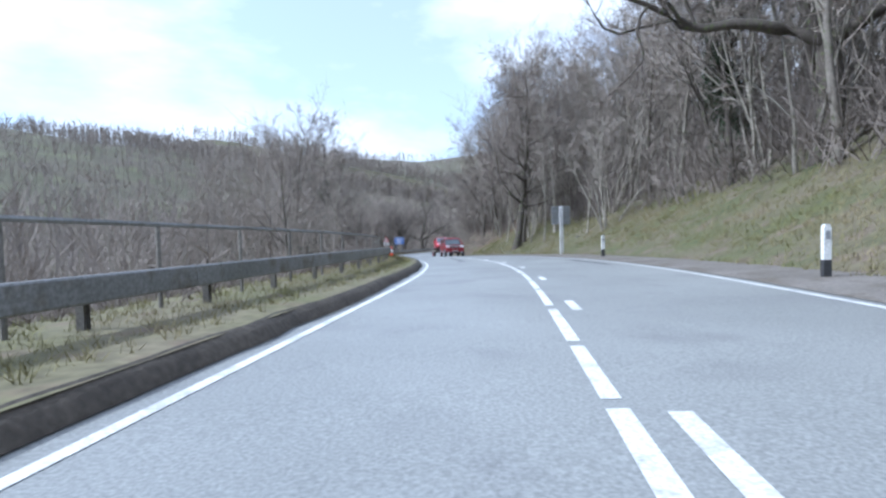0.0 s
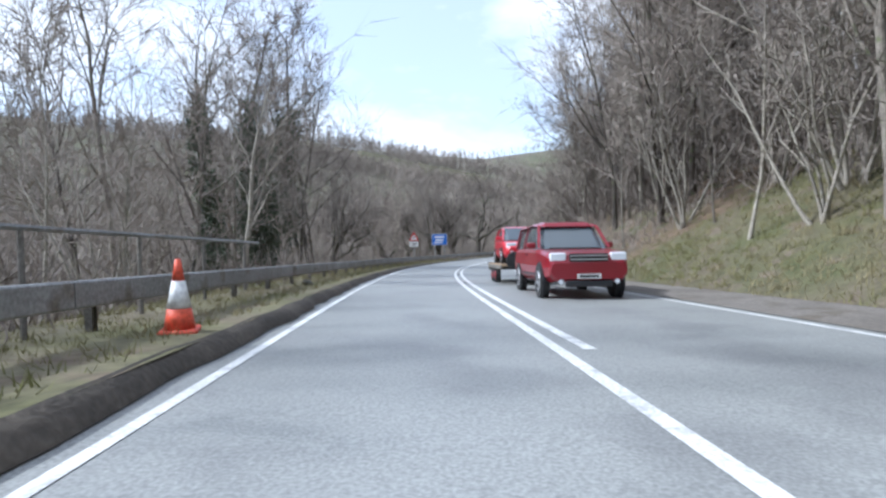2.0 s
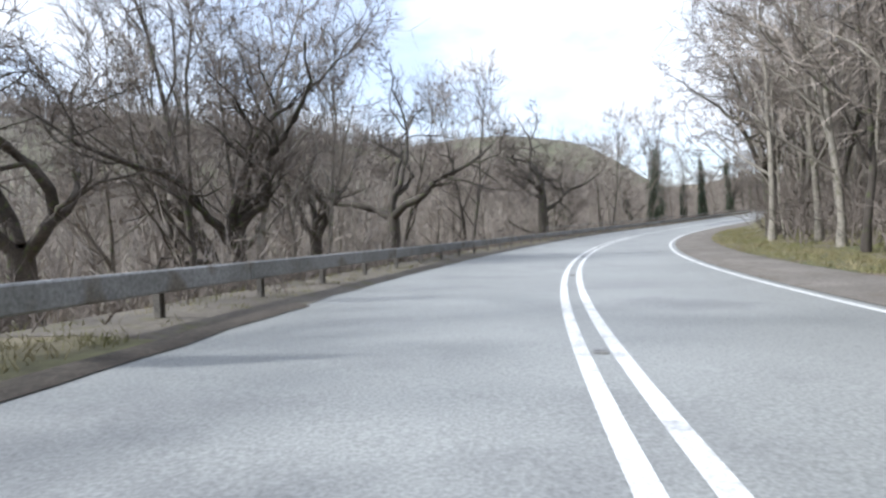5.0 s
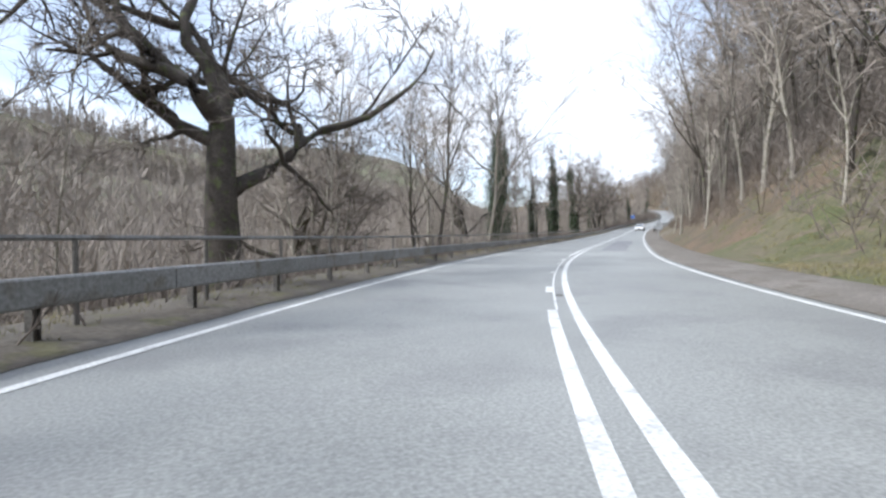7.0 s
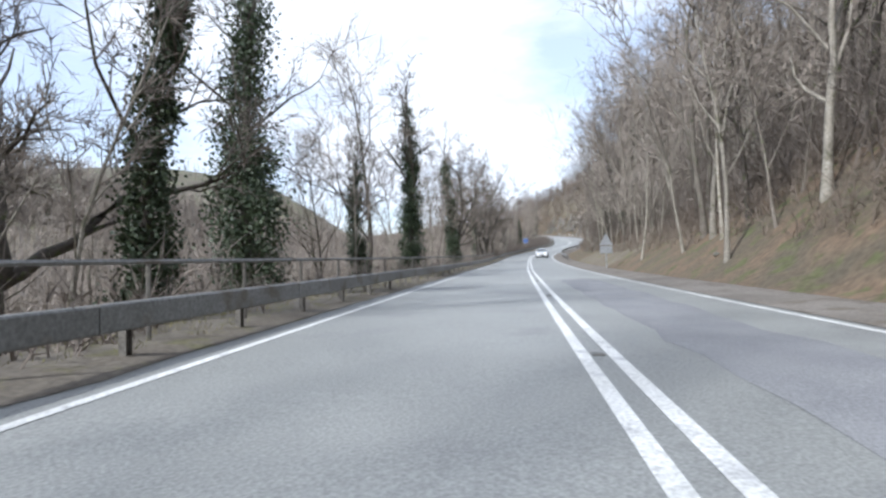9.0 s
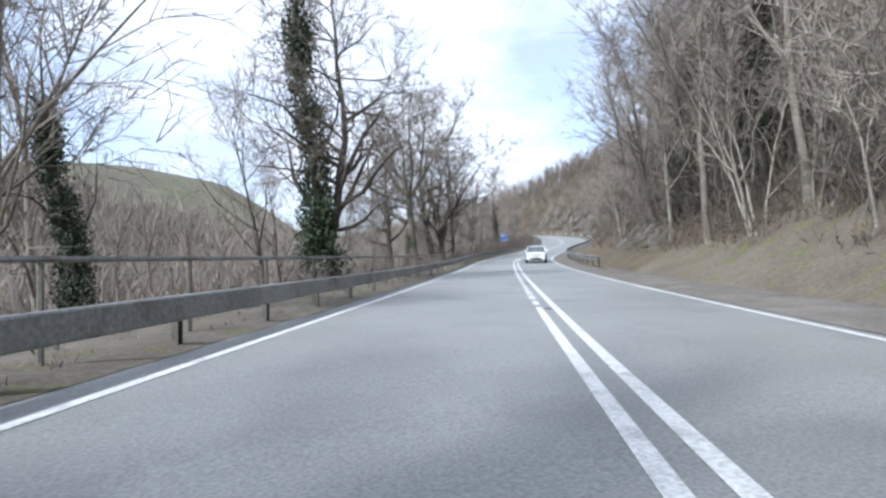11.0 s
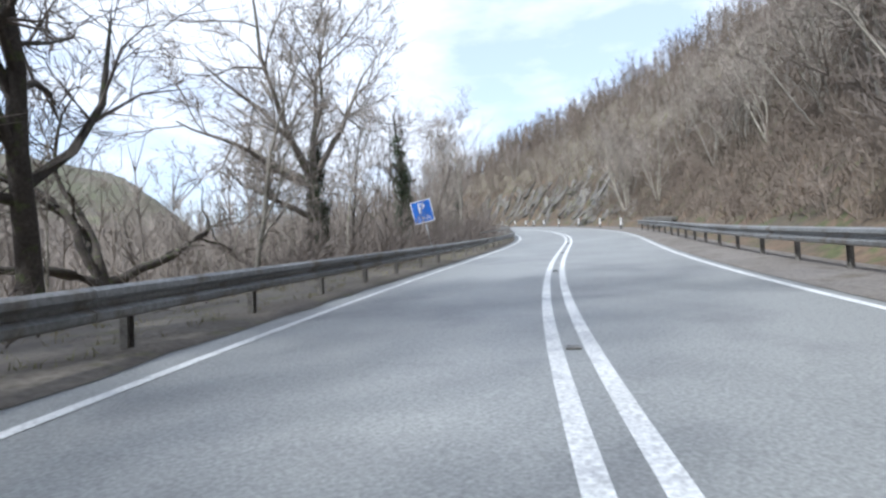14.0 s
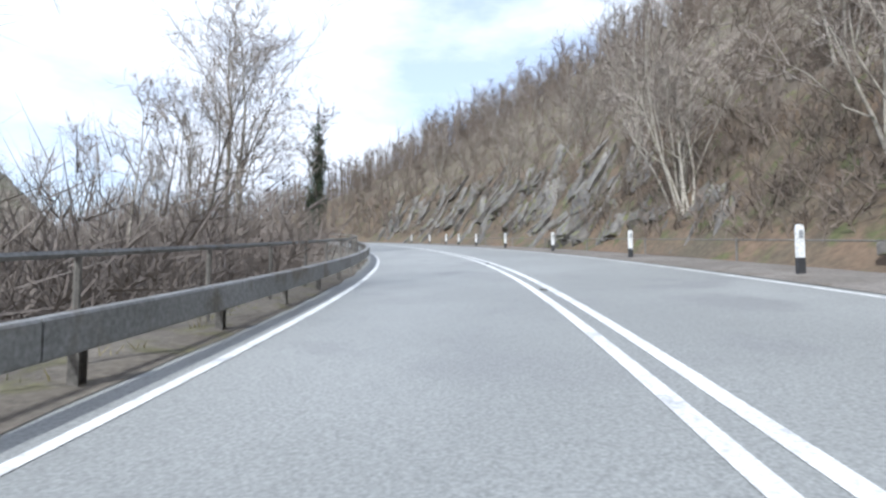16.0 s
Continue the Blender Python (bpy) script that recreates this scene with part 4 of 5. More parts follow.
def far_wood(name, label, seed, n, height, mat, twigs, thick, along_road=None, wide=1.0, box_x=None, box_y=None, keep=None):
    """Many small leafless trees in one mesh, over a stretch along the road or over a field of x and y."""
    rng = random.Random(seed)
    w = Wood()
    if along_road:
        s0, s1, u0, u1 = along_road
        ps = [spot(rng.uniform(s0, s1), rng.uniform(u0, u1)) for i in range(n)]
        xs, ys = np.array([q.x for q in ps]), np.array([q.y for q in ps])
    else:
        xs = np.array([rng.uniform(*box_x) for i in range(n)])
        ys = np.array([rng.uniform(*box_y) for i in range(n)])
    zs, ss, us = land(xs, ys)
    for x, y, z, u in zip(xs, ys, zs, us):
        if keep and not keep(u):
            continue
        h = height * rng.uniform(0.6, 1.25)
        pts, rad = course(rng, Vector((x, y, z - 0.3)), Vector((rng.gauss(0, 0.06), rng.gauss(0, 0.06), 1)), h, 0.14, 0.03, 2, 0.08, 0.02)
        w.tube(pts, rad, 3)
        for k in range(twigs):
            q, r, dd = along(pts, rad, rng.uniform(0.2, 0.98))
            w.blade(q, (off(rng, dd, rng.uniform(0.35, 0.85) * wide) + Vector((0, 0, 0.15))).normalized(), h * rng.uniform(0.15, 0.42), thick, rng)
    ob = mesh_object(name, w.v, w.f, mat)
    tagged(ob, label, "woodland", kind="stuff")


far_wood("far_woodland", "leafless brown woodland down in the valley", 31, 2300, 11, M_SCRUB, 30, 0.038, (-10, 440, -75, -22))
far_wood("far_woodland", "leafless woodland across the valley", 35, 3600, 11, M_SCRUB, 20, 0.095, (-30, 470, -150, -70))
far_wood("far_woodland", "leafless woodland on the far hillside", 32, 4600, 11, M_SCRUB, 11, 0.2, (-60, 478, -330, -120))
far_wood("far_woodland", "leafless woodland along the hilltop", 34, 2600, 11, M_SCRUB, 8, 0.3, None, 1.0, (-620, 160), (-60, 900), lambda u: -560 < u < -330)
far_wood("far_woodland", "leafless woodland behind the bank", 33, 1200, 14, M_SCRUB, 48, 0.032, (0, 270, 22, 48))
far_wood("far_woodland", "leafless woodland high on the slope", 36, 1300, 6, M_BRACKEN, 40, 0.03, (255, 440, 22, 75), 1.5)

for s, u, z in ((309, 12, 0.85), (313, 13.5, 0.95), (325, 13, 0.8), (300, 11.5, 0.8), (340, 14.5, 0.9), (352, 13, 0.8), (362, 14, 0.85), (290, 13, 0.9), (286, 11.5, 0.7)):
    place(random.Random(int(s)).choice(COPPICE), s, u, z)

far_wood("far_woodland", "leafless scrubby wood beyond the bend", 37, 900, 7, M_BRACKEN, 40, 0.04, (395, 478, 8, 70), 1.4)
far_wood("far_woodland", "leafless scrubby wood inside the bend", 38, 700, 8, M_SCRUB, 36, 0.035, (385, 478, -60, -8), 1.2)
far_wood("far_woodland", "leafless woodland on the ridge", 39, 1700, 12, M_SCRUB, 9, 0.28, (130, 478, -560, -310))

# ---- signs, posts, cone ----
def marker_post(s, u):
    t = thing("marker_post", "white plastic verge marker post with a black foot", "marker post", at_road(s, u), group="verge marker posts")
    part("foot", a_plate([(-0.075, -0.1), (0.075, -0.1), (0.075, 0.33), (-0.075, 0.33)], -0.05, 0.05), M_BLACK, t, "black lower band")
    part("body", a_plate([(-0.07, 0.33), (0.07, 0.33), (0.07, 0.93), (0.045, 1.0), (-0.045, 1.0), (-0.07, 0.93)], -0.045, 0.045), M_WHITE, t)
    part("reflector", a_plate([(-0.04, 0.72), (0.04, 0.72), (0.04, 0.88), (-0.04, 0.88)], -0.055, -0.044), M_SIGN_GREY, t, "small pale reflector")
    return t


for s, off_ in ((10.8, 1.5), (26.3, 1.5), (331, 1.1), (339.6, 1.0), (348.3, 1.0), (356.5, 1.0), (363, 1.0), (367.5, 1.0), (371, 1.0), (376, 1.0), (382, 1.0)):
    marker_post(s, r_edge(s) + off_)


def bars(parent, rows, mat, y):
    for x0, x1, z0, z1 in rows:
        part("lettering_bar", a_box(x0, x1, y - 0.002, y, z0, z1), mat, parent, "illegible line of lettering")


def lettering(parent, text, size, x, z, y, mat):
    cu = bpy.data.curves.new("lettering", "FONT")
    cu.body, cu.size, cu.align_x, cu.extrude = text, size, "CENTER", 0.002
    tmp = bpy.data.objects.new("lettering", cu)
    scene.collection.objects.link(tmp)
    me = bpy.data.meshes.new_from_object(tmp.evaluated_get(bpy.context.evaluated_depsgraph_get()))
    bpy.data.objects.remove(tmp)
    me.materials.clear()
    me.materials.append(mat)
    ob = new("lettering", me)
    ob.parent, ob.matrix_basis = parent, pose(x, y, z, 90, 0, 0)
    return ob


# parking sign, leaning on its post
sign = thing("parking_sign", "blue and white parking sign leaning on a grey post", "road sign", at_road(306.1, -6.2, 0.12, 8, -13))
part("post", a_tube(0.045, 0.045, -0.9, 2.5, 10), M_SIGN_GREY, sign, smooth=True)
part("panel", a_plate([(-0.47, 1.55), (0.47, 1.55), (0.5, 1.58), (0.5, 2.62), (0.47, 2.65), (-0.47, 2.65), (-0.5, 2.62), (-0.5, 1.58)], -0.09, -0.06), M_SIGN_WHITE, sign)
part("blue_face", a_box(-0.46, 0.46, -0.095, -0.091, 1.59, 2.61), M_SIGN_BLUE, sign, "plain blue sign face")
lettering(sign, "P", 0.72, -0.02, 2.02, -0.098, M_SIGN_WHITE)
lettering(sign, "½ mile", 0.24, 0.0, 1.7, -0.098, M_SIGN_WHITE)

# blue lay-by sign and warning triangle at the bend
sign = thing("blue_sign", "small blue information sign on two grey posts", "road sign", at_road(103.5, -6.3, 0.75, 4))
for x in (-0.55, 0.55):
    part("post", a_tube(0.045, 0.045, -2.0, 2.0, 8), M_SIGN_GREY, sign, at=pose(x, 0, 0))
part("panel", a_box(-0.9, 0.9, -0.09, -0.05, 1.0, 2.3, bevel=0.01), M_SIGN_WHITE, sign)
part("blue_face", a_box(-0.86, 0.86, -0.096, -0.091, 1.04, 2.26), M_SIGN_BLUE, sign, "plain blue sign face")
bars(sign, [(-0.62, 0.62, 1.85, 2.02), (-0.5, 0.5, 1.5, 1.66), (-0.62, 0.4, 1.2, 1.34)], M_SIGN_WHITE, -0.099)


def triangle(name, label, m, front, height=2.3):
    t = thing(name, label, "road sign", m)
    part("post", a_tube(0.038, 0.038, -2.0, height, 8), M_SIGN_GREY, t)
    part("triangle_panel", a_plate([(-0.5, height - 0.75), (0.5, height - 0.75), (0.04, height + 0.12), (-0.04, height + 0.12)], -0.07, -0.045), M_RED if front else M_SIGN_GREY, t)
    if front:
        part("triangle_face", a_plate([(-0.34, height - 0.66), (0.34, height - 0.66), (0.0, height - 0.06)], -0.076, -0.071), M_SIGN_WHITE, t)
        part("pictogram", a_box(-0.04, 0.04, -0.082, -0.077, height - 0.58, height - 0.25), M_BLACK, t, "dark bar of a worn pictogram")
    part("plate", a_box(-0.45, 0.45, -0.07, -0.045, height - 1.35, height - 0.82, bevel=0.008), M_SIGN_WHITE if front else M_SIGN_GREY, t)
    if front:
        bars(t, [(-0.3, 0.3, height - 1.05, height - 0.97), (-0.25, 0.25, height - 1.22, height - 1.14)], M_BLACK, -0.074)
    return t


triangle("warning_sign", "red-bordered white warning triangle with a plate on a post", at_road(95, -6.6, 0.7, 4), True)
triangle("warning_sign", "grey back of a warning triangle and plate on a post", at_road(222.5, r_edge(222.5) + 2.0, -0.05, 0), False, 2.5)

# tall sign seen from behind on the grass bank
sign = thing("road_sign", "grey backs of two stacked sign panels on a pale post", "road sign", at_road(35, r_edge(35) + 2.35, -0.05, 2))
for x in (-0.05, 0.09):
    part("post", a_box(x - 0.04, x + 0.04, -0.04, 0.04, -0.4, 3.15, bevel=0.008), M_SIGN_WHITE, sign, "pale grey steel post")
part("panel", a_box(-0.62, 0.62, 0.05, 0.08, 2.58, 3.15, bevel=0.01), M_SIGN_GREY, sign)
part("panel", a_box(-0.62, 0.62, 0.05, 0.08, 1.98, 2.56, bevel=0.01), M_SIGN_GREY, sign)
for z in (2.12, 2.42, 2.72, 3.0):
    part("bracing", a_box(-0.58, 0.58, 0.03, 0.05, z - 0.03, z + 0.03), M_STEEL, sign)

# traffic cone on the verge
cone = thing("traffic_cone", "red and white traffic cone on the verge", "traffic cone", at_road(46.2, -4.25, 0.0, 15))
part("foot", a_box(-0.2, 0.2, -0.2, 0.2, 0, 0.05, bevel=0.015), M_CONE, cone)
part("lower_body", a_tube(0.165, 0.125, 0.05, 0.28, 16), M_CONE, cone, smooth=True)
part("sleeve", a_tube(0.128, 0.07, 0.28, 0.58, 16), M_WHITE, cone, "white reflective sleeve", smooth=True)
part("tip", a_tube(0.067, 0.03, 0.58, 0.82, 16), M_CONE, cone, smooth=True)


# stones lying on the verges
def stone(s, u, size, seed):
    rng = random.Random(seed)
    bm = bmesh.new()
    bmesh.ops.create_icosphere(bm, subdivisions=2, radius=1)
    for v in bm.verts:
        v.co *= 0.8 + 0.35 * noise.noise(v.co * 1.3 + Vector((seed * 3.1, 0, 0)))
        v.co.z *= 0.6
    me = bpy.data.meshes.new("stone")
    bm.to_mesh(me)
    bm.free()
    me.materials.append(M_ROCK)
    ob = new("stone", me)
    ob.matrix_basis = at_road(s, u, size * 0.3, rng.uniform(0, 360)) @ Matrix.Scale(size, 4)
    tagged(ob, "rough grey-brown stone lying on the verge", "stone", group="stones on the verges")


for i, (s, u, z) in enumerate(((24, -5.2, 0.14), (55.5, -4.7, 0.2), (72, -5.2, 0.12), (38, 8.4, 0.2), (41.5, 9.0, 0.16), (262, -4.75, 0.12), (271, -4.7, 0.14), (300, 7.4, 0.2), (304, 7.2, 0.14), (190, 7.2, 0.16), (205, 7.6, 0.2))):
    stone(s, u, z, i + 1)


# ---- rock outcrops on the slope ----
def outcrop(s, u, w, h, seed, mat, count=16):
    """A weathered face of slanting ribs of rock, sunk into the bank."""
    rng = random.Random(seed)
    t = thing("rock_outcrop", "grey weathered rock face of slanting ribs on the slope", "rock", group="rock outcrops")
    for i in range(count):
        bm = bmesh.new()
        bmesh.ops.create_cube(bm, size=1)
        bmesh.ops.subdivide_edges(bm, edges=bm.edges, cuts=3, use_grid_fill=True)
        for v in bm.verts:
            o = Vector((seed + i * 7.7, i, 0))
            v.co *= 1 + 0.5 * noise.noise(v.co * 1.9 + o)
            v.co += Vector((noise.noise(v.co * 5 + o), noise.noise(v.co * 5 - o), 0.4 * noise.noise(v.co * 6 + o))) * 0.16
        ss, uu = s + w * (i + rng.uniform(-0.4, 0.4)) / count - w / 2, u + rng.uniform(0.3, h)
        p = spot(ss, uu)
        z = float(land(np.array([p.x]), np.array([p.y]))[0][0])
        m = pose(p.x, p.y, z + rng.uniform(-0.75, -0.2), 0, 0, heading(ss) + rng.uniform(-12, 12)) @ pose(0, 0, 0, 0, 42 + rng.uniform(-8, 8), 0) @ pose(0, 0, 0, -24 + rng.uniform(-10, 10), 0, 0)
        part("slab", bm, mat, t, at=m @ Matrix.Diagonal((rng.uniform(0.6, 1.2), rng.uniform(0.5, 1.5), rng.uniform(1.6, 3.2) + (1.6 if s > 348 else 0), 1)))


for i, (s, u, w, h) in enumerate(((277, 9.4, 7, 2), (286, 9.4, 6, 2), (344, 8.4, 9, 1.6), (353, 8.2, 9, 4), (362, 8.4, 9, 6), (371, 8.2, 9, 6), (380, 8.2, 9, 6), (390, 8.2, 10, 6), (400, 8.2, 10, 5), (259, 8.6, 6, 1.6), (265, 8.8, 6, 1.8), (270.5, 9.0, 5, 1.8))):
    outcrop(s, u, w, h, i * 13 + 2, M_ROCK, 10 if i < 3 or i > 8 else 20)


# ---- grass tufts on the verges ----
def tufts(name, label, seed, n, s0, s1, u0, u1, height):
    rng = random.Random(seed)
    v, f = [], []
    for i in range(n):
        s = rng.uniform(s0, s1)
        u = rng.uniform(u0(s) if callable(u0) else u0, u1(s) if callable(u1) else u1)
        p = spot(s, u, float(relief(s, u)) - 0.02)
        if u > 8:
            p.z = float(land(np.array([p.x]), np.array([p.y]))[0][0]) - 0.02
        for k in range(7):
            a, h = rng.uniform(0, 6.28), height * rng.uniform(0.4, 1.2)
            o = Vector((p.x + rng.gauss(0, 0.06), p.y + rng.gauss(0, 0.06), p.z))
            side = Vector((math.cos(a), math.sin(a), 0)) * 0.009
            tip = o + Vector((rng.gauss(0, 0.5) * h, rng.gauss(0, 0.5) * h, h))
            q = len(v)
            v += [tuple(o - side), tuple(o + side), tuple(tip)]
            f.append((q, q + 1, q + 2))
    ob = mesh_object(name, v, f, M_BLADE)
    tagged(ob, label, "grass", kind="stuff")


tufts("grass", "short rough winter grass on the verge", 41, 7000, -5, 105, -6.6, lambda s: l_edge(s) - 0.75, 0.14)
tufts("grass", "sparse dry grass along the verge", 42, 3000, 105, 330, -6.6, lambda s: l_edge(s) - 0.9, 0.14)
tufts("grass", "rough grass on the bank", 43, 5000, 0, 64, lambda s: r_edge(s) + 2.2, lambda s: r_edge(s) + 12, 0.22)
tufts("grass", "grass on the verge by the wood", 44, 3500, 112, 180, lambda s: r_edge(s) + 3.4, lambda s: r_edge(s) + 10, 0.2)


tufts("grass", "coarse yellow-green grass on the open bank", 45, 6500, 2, 62, lambda s: r_edge(s) + 2.0, 13.0, 0.2)
tufts("grass", "coarse green grass on the low bank", 46, 3000, 108, 160, lambda s: r_edge(s) + 2.4, 11.0, 0.17)

# ---- vehicles ----
def loft(sections, close=True):
    """Sections from tail to nose: each y and a list of (x, z) for the half width; mirrored."""
    bm = bmesh.new()
    rings = []
    for y, half in sections:
        ring = [bm.verts.new((x, y, z)) for x, z in half] + [bm.verts.new((-x, y, z)) for x, z in half[::-1]]
        rings.append(ring)
    for a, b in zip(rings, rings[1:]):
        n = len(a)
        for i in range(n):
            bm.faces.new((a[i], a[(i + 1) % n], b[(i + 1) % n], b[i]))
    bm.faces.new(rings[0][::-1])
    bm.faces.new(rings[-1])
    bmesh.ops.recalc_face_normals(bm, faces=bm.faces)
    return bm


def body_sections(stations, hw):
    """stations: (y, low, belt, width factor)."""
    out = []
    for y, lo, hi, k in stations:
        w = hw * k
        out.append((y, [(w * 0.86, lo), (w * 0.98, lo + 0.12), (w, (lo + hi) / 2), (w * 0.97, hi - 0.08), (w * 0.9, hi)]))
    return out


def cabin_sections(stations, hw):
    out = []
    for y, belt, top, k in stations:
        w = hw * k
        out.append((y, [(w * 0.93, belt), (w * 0.86, belt + (top - belt) * 0.55), (w * 0.78, max(top - 0.06, belt + 0.005)), (w * 0.66, max(top, belt + 0.01))]))
    return out


def wheel(parent, x, y, r, rim_mat, w=0.2, rim_r=0.62):
    g = 1 if x > 0 else -1
    t = part("wheel", a_tube(r, r, -w / 2, w / 2, 24, "X"), M_TYRE, parent, "black rubber tyre", at=pose(x, y, r))
    part("rim", a_tube(r * rim_r, r * rim_r * 0.9, -0.012, 0.012, 20, "X"), rim_mat, t, "spoked metal wheel rim", at=pose(g * (w / 2 + 0.004), 0, 0))
    for k in range(5):
        a = k * 72
        part("spoke_gap", a_plate([(-0.03, r * 0.2), (0.03, r * 0.2), (0.055, r * 0.5), (-0.055, r * 0.5)], -0.004, 0.004), M_TRIM, t, at=pose(g * (w / 2 + 0.018), 0, 0) @ pose(0, 0, 0, a, 0, 0) @ pose(0, 0, 0, 0, 0, 90))


def car(name, label, m, paint, L, hw, stations, cabin, roof, wheels, wr, lamps, grille, rim=M_ALLOY):
    """A car with its nose to +y."""
    t = thing(name, label, "car", m)
    part("body", loft(body_sections(stations, hw)), paint, t, smooth=False)
    part("glasshouse", loft(cabin_sections(cabin, hw)), M_GLASS_CAR, t, "dark window glass with reflected sky tinted into its colour")
    part("roof", loft(cabin_sections(roof, hw)), paint, t)
    for x in (-1, 1):
        # pillars along the cabin's front, middle and rear edges
        belt, top = cabin[0][1], max(c[2] for c in cabin)
        for y0, y1, w in ((cabin[0][0] + 0.02, roof[0][0], 0.09), ((roof[0][0] + roof[-1][0]) / 2 - 0.1, (roof[0][0] + roof[-1][0]) / 2 - 0.1, 0.07), (cabin[-1][0] - 0.03, roof[-1][0], 0.06)):
            bm = bmesh.new()
            a = [(hw * 0.935, y0, belt), (hw * 0.935, y0 + w, belt), (hw * 0.80, y1 + w, top - 0.05), (hw * 0.80, y1, top - 0.05)]
            vs = [bm.verts.new((x * q[0], q[1] - w / 2, q[2])) for q in a] + [bm.verts.new((x * (q[0] - 0.06), q[1] - w / 2, q[2])) for q in a]
            for q in ((0, 1, 2, 3), (7, 6, 5, 4), (0, 4, 5, 1), (1, 5, 6, 2), (2, 6, 7, 3), (3, 7, 4, 0)):
                bm.faces.new([vs[i] for i in q])
            bmesh.ops.recalc_face_normals(bm, faces=bm.faces)
            part("pillar", bm, paint, t)
        part("mirror", a_box(x * hw * 0.93 - 0.02, x * hw * 0.93 + x * 0.2, cabin[-1][0] - 0.5, cabin[-1][0] - 0.38, belt + 0.0, belt + 0.14, bevel=0.03), paint, t)
        part("side_strip", a_box(x * hw * 0.985 - 0.012, x * hw * 0.985 + 0.024 * x, -L * 0.3, L * 0.3, 0.52, 0.56), M_TRIM, t, "black rubbing strip")
        part("door_handle", a_box(x * hw * 0.965 - 0.01, x * hw * 0.965 + 0.03 * x, -0.25, -0.08, belt - 0.16, belt - 0.12), M_TRIM, t)
        for y in wheels:
            part("wheel_arch", a_tube(wr + 0.06, wr + 0.06, -0.02, 0.02, 24, "X"), M_TRIM, t, at=pose(x * (hw * 0.97), y, wr))
            wheel(t, x * (hw - 0.08), y, wr, rim)
        lx, ly, lz, lw, lh = lamps
        part("headlamp", a_box(x * lx - lw / 2, x * lx + lw / 2, ly - 0.14, ly, lz - lh / 2, lz + lh / 2, bevel=0.03), M_LENS, t, "clear headlamp")
        part("tail_lamp", a_box(x * hw * 0.78 - 0.1, x * hw * 0.78 + 0.1, -L / 2 - 0.012, -L / 2 + 0.1, 0.72, 0.92, bevel=0.02), M_RED, t, "red tail lamp")
    gx, gy, gz, gh = grille
    part("grille", a_box(-gx, gx, gy - 0.08, gy, gz - gh / 2, gz + gh / 2, bevel=0.02), M_TRIM, t)
    part("lower_grille", a_box(-hw * 0.55, hw * 0.55, L / 2 - 0.06, L / 2 + 0.012, 0.28, 0.42, bevel=0.02), M_TRIM, t)
    for k in (-1, 1):
        part("grille_bar", a_box(-gx * 0.96, gx * 0.96, gy, gy + 0.014, gz + k * gh * 0.22 - 0.014, gz + k * gh * 0.22 + 0.014), M_ALLOY, t, "chrome grille bar")
        part("fog_lamp", a_tube(0.055, 0.055, 0, 0.02, 12), M_LENS, t, "round fog lamp", at=pose(k * hw * 0.66, L / 2 - 0.015, 0.4, -90))
        part("wiper", a_box(k * 0.1 - 0.02, k * 0.1 + 0.5, cabin[-1][0] - 0.1, cabin[-1][0] - 0.08, cabin[-1][1] + 0.01, cabin[-1][1] + 0.03), M_TRIM, t)
    part("bonnet_seam", a_box(-hw * 0.8, hw * 0.8, L / 2 - 0.2, L / 2 - 0.19, stations[-2][2] + 0.0, stations[-2][2] + 0.02), M_TRIM, t)
    part("number_plate", a_box(-0.26, 0.26, L / 2 + 0.012, L / 2 + 0.026, 0.46, 0.57), M_PLATE, t, "plate with blank bars")
    part("plate_bar", a_box(-0.21, 0.21, L / 2 + 0.026, L / 2 + 0.03, 0.49, 0.54), M_TRIM, t)
    return t


def hatchback(name, label, m, paint, L=4.2, hw=0.88, top=1.46, wr=0.32, belt=0.9):
    h = L / 2
    return car(name, label, m, paint, L, hw,
               [(-h, 0.36, 0.84, 0.86), (-h + 0.12, 0.26, belt, 0.95), (-h + 0.6, 0.2, belt + 0.02, 1.0), (0, 0.2, belt, 1.0), (h - 1.15, 0.2, belt - 0.02, 1.0), (h - 0.5, 0.2, belt - 0.1, 0.98), (h - 0.12, 0.24, belt - 0.2, 0.92), (h, 0.3, belt - 0.3, 0.82)],
               [(-h + 0.2, belt, belt + 0.03, 0.9), (-h + 0.62, belt, top - 0.09, 0.97), (-0.3, belt, top - 0.015, 1.0), (h - 1.95, belt - 0.01, top - 0.05, 1.0), (h - 1.02, belt - 0.03, belt, 0.95)],
               [(-h + 0.52, top - 0.16, top - 0.05, 0.84), (-h + 0.75, top - 0.09, top - 0.02, 0.86), (-0.3, top - 0.05, top + 0.012, 0.87), (h - 2.0, top - 0.1, top - 0.035, 0.85), (h - 1.9, top - 0.13, top - 0.1, 0.84)],
               (-h + 0.75, h - 0.85), wr, (hw * 0.68, h - 0.06, belt - 0.22, 0.34, 0.17), (hw * 0.4, h + 0.004, belt - 0.28, 0.09))


def lane_pose(s, u, turn):
    p, q = spot(s - 1, u), spot(s + 1, u)
    d = (q - p).normalized()
    c = spot(s, u)
    return pose(c.x, c.y, c.z, math.degrees(math.asin(d.z)) * (-1 if turn else 1), 0, heading(s) + turn)


hatchback("hatchback_car", "white five-door hatchback on the oncoming side of the road", lane_pose(270.2, 1.8, 180), M_CAR_WHITE, 4.3, 0.9, 1.45, 0.33, 0.97)

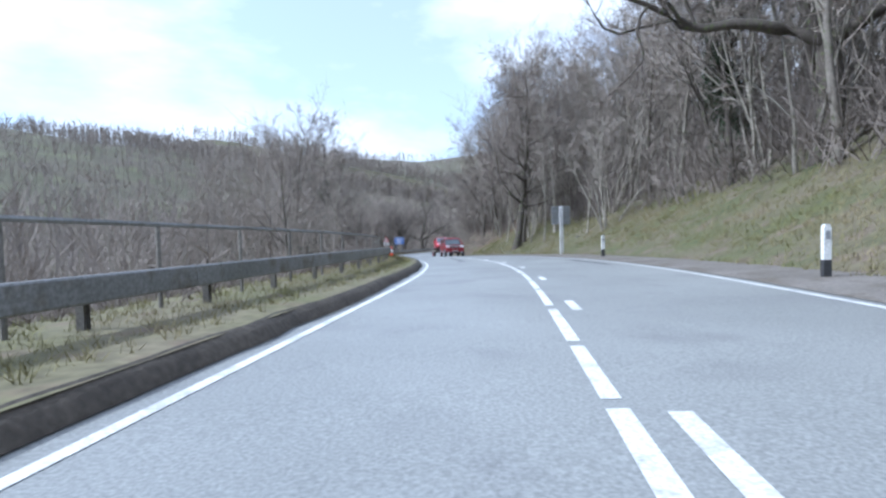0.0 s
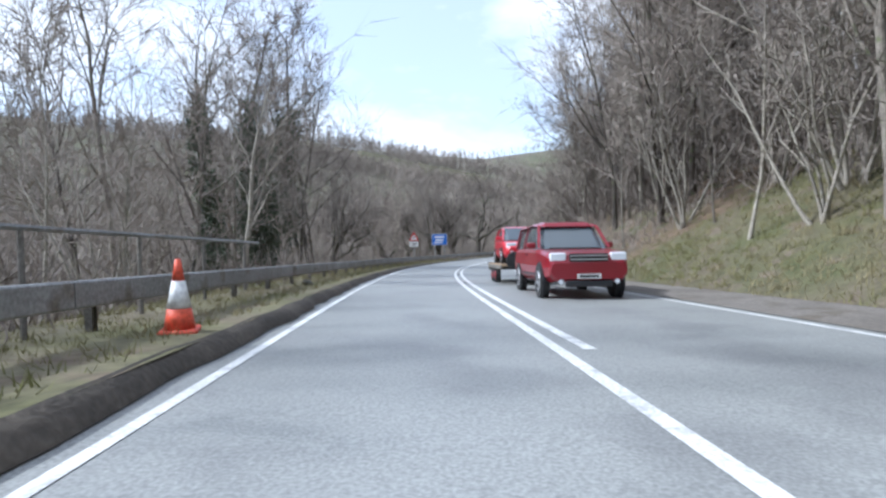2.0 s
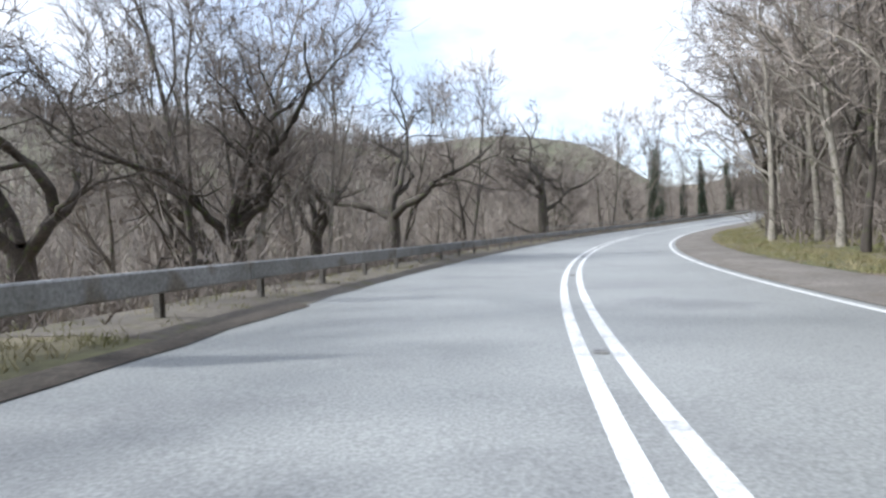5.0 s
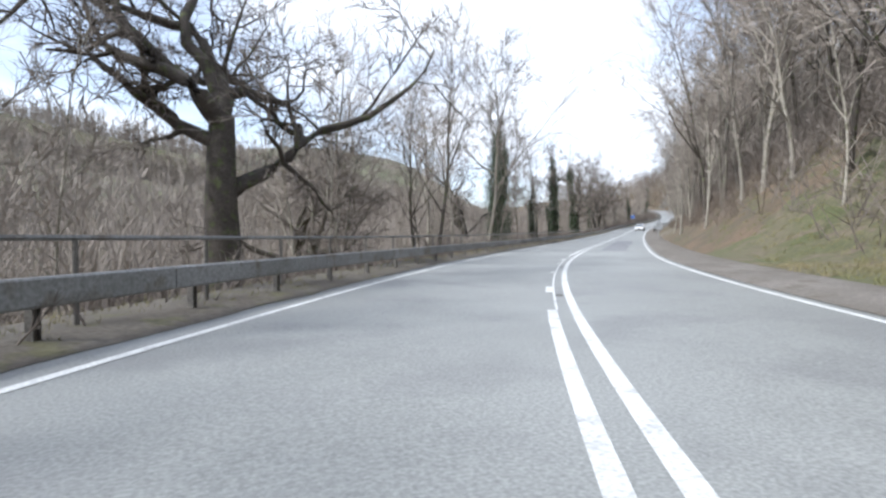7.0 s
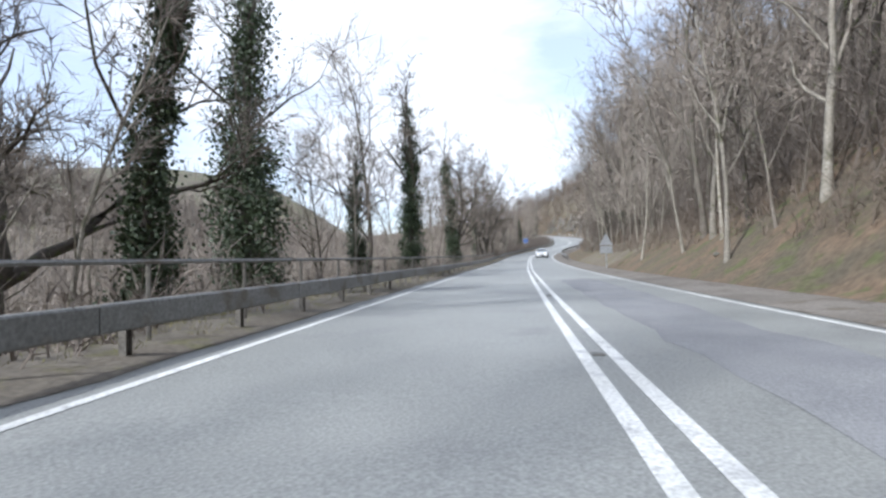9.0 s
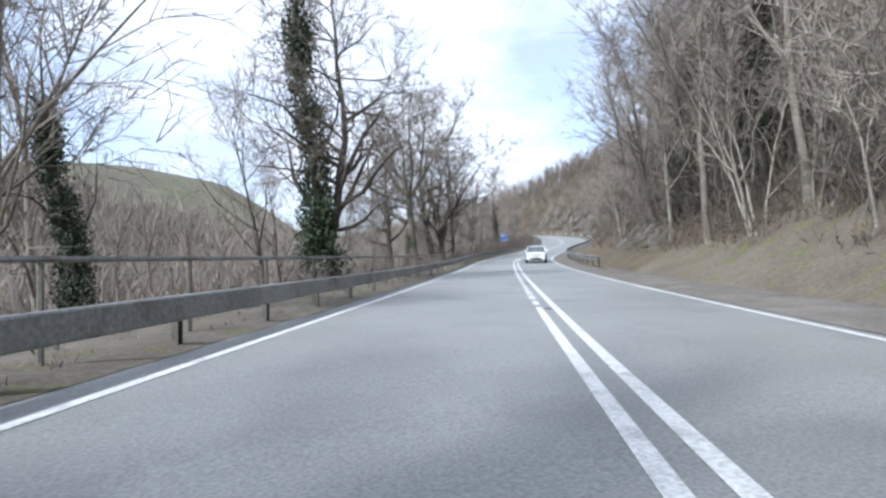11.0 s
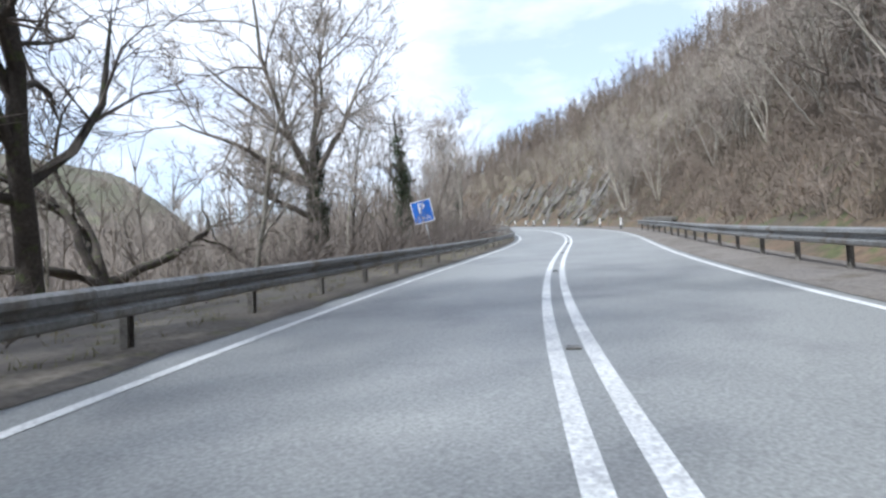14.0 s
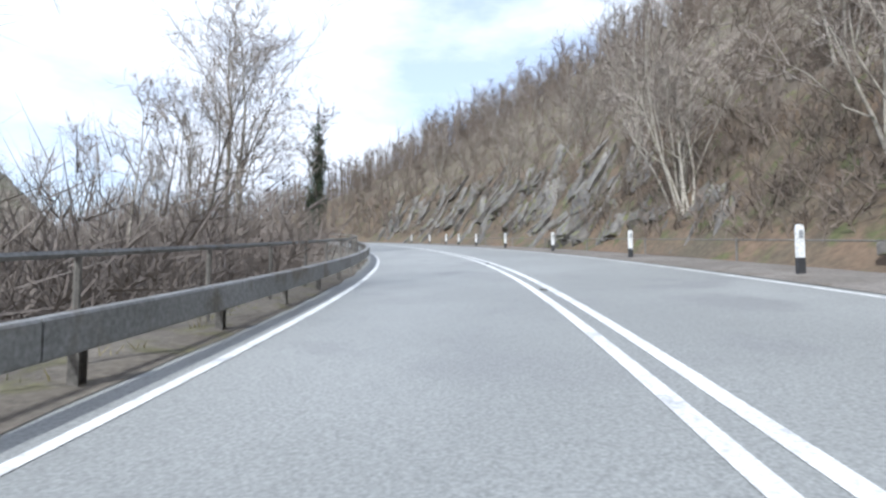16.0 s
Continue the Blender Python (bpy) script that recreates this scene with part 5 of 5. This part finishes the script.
# dark red four-by-four towing a three-axle trailer with a small red hatchback on it
h4 = 2.35
car("four_by_four", "dark red four-by-four with a trailer in tow", lane_pose(54.2, 2.15, 180), M_CAR_DARKRED, 4.7, 0.93,
    [(-h4, 0.5, 1.05, 0.9), (-h4 + 0.1, 0.42, 1.14, 0.97), (-h4 + 0.6, 0.36, 1.16, 1.0), (0, 0.36, 1.14, 1.0), (h4 - 1.2, 0.36, 1.12, 1.0), (h4 - 0.35, 0.38, 1.04, 0.97), (h4 - 0.06, 0.42, 0.98, 0.93), (h4, 0.46, 0.8, 0.9)],
    [(-h4 + 0.08, 1.15, 1.18, 0.94), (-h4 + 0.3, 1.15, 1.72, 0.95), (0, 1.15, 1.76, 0.97), (h4 - 2.0, 1.14, 1.72, 0.96), (h4 - 1.2, 1.12, 1.16, 0.93)],
    [(-h4 + 0.2, 1.68, 1.76, 0.86), (-h4 + 0.35, 1.72, 1.81, 0.88), (0, 1.74, 1.83, 0.88), (h4 - 1.95, 1.7, 1.79, 0.87), (h4 - 1.85, 1.68, 1.7, 0.85)],
    (-h4 + 0.95, h4 - 0.85), 0.39, (0.66, h4 - 0.02, 0.93, 0.36, 0.2), (0.42, h4 + 0.02, 0.92, 0.18))

trailer = thing("car_trailer", "flat three-axle car trailer with a worn timber deck", "trailer", lane_pose(60.4, 2.15, 180))
part("deck", a_box(-0.98, 0.98, -2.9, 2.0, 0.62, 0.70, bevel=0.01), M_TIMBER, trailer, "worn pale timber deck")
for x in (-0.99, 0.99):
    part("side_rail", a_box(x - 0.04, x + 0.04, -2.9, 2.0, 0.52, 0.66, bevel=0.01), M_STEEL_DARK, trailer)
    for y in (-1.35, -0.65, 0.05):
        wheel(trailer, x * 0.93, y, 0.27, M_CAR_RED, 0.18, 0.6)
        part("mudguard", a_box(x * 0.93 - 0.12, x * 0.93 + 0.12, y - 0.32, y + 0.32, 0.56, 0.59), M_STEEL_DARK, trailer)
part("tail_board", a_box(-1.0, 1.0, -2.98, -2.9, 0.4, 0.72), M_STEEL_DARK, trailer)
part("drawbar", a_box(-0.06, 0.06, 2.0, 3.9, 0.46, 0.56), M_STEEL_DARK, trailer)
part("spare_wheel", a_tube(0.3, 0.3, -0.09, 0.09, 20, "X"), M_TYRE, trailer, at=pose(0.55, 2.15, 0.82, 0, 0, 90))
pm = lane_pose(61.0, 2.15, 180)
hatchback("hatchback_car", "small bright red three-door hatchback strapped on the trailer", pm @ pose(0, 0, 0.70), M_CAR_RED, 4.0, 0.82, 1.38, 0.28, 0.86)
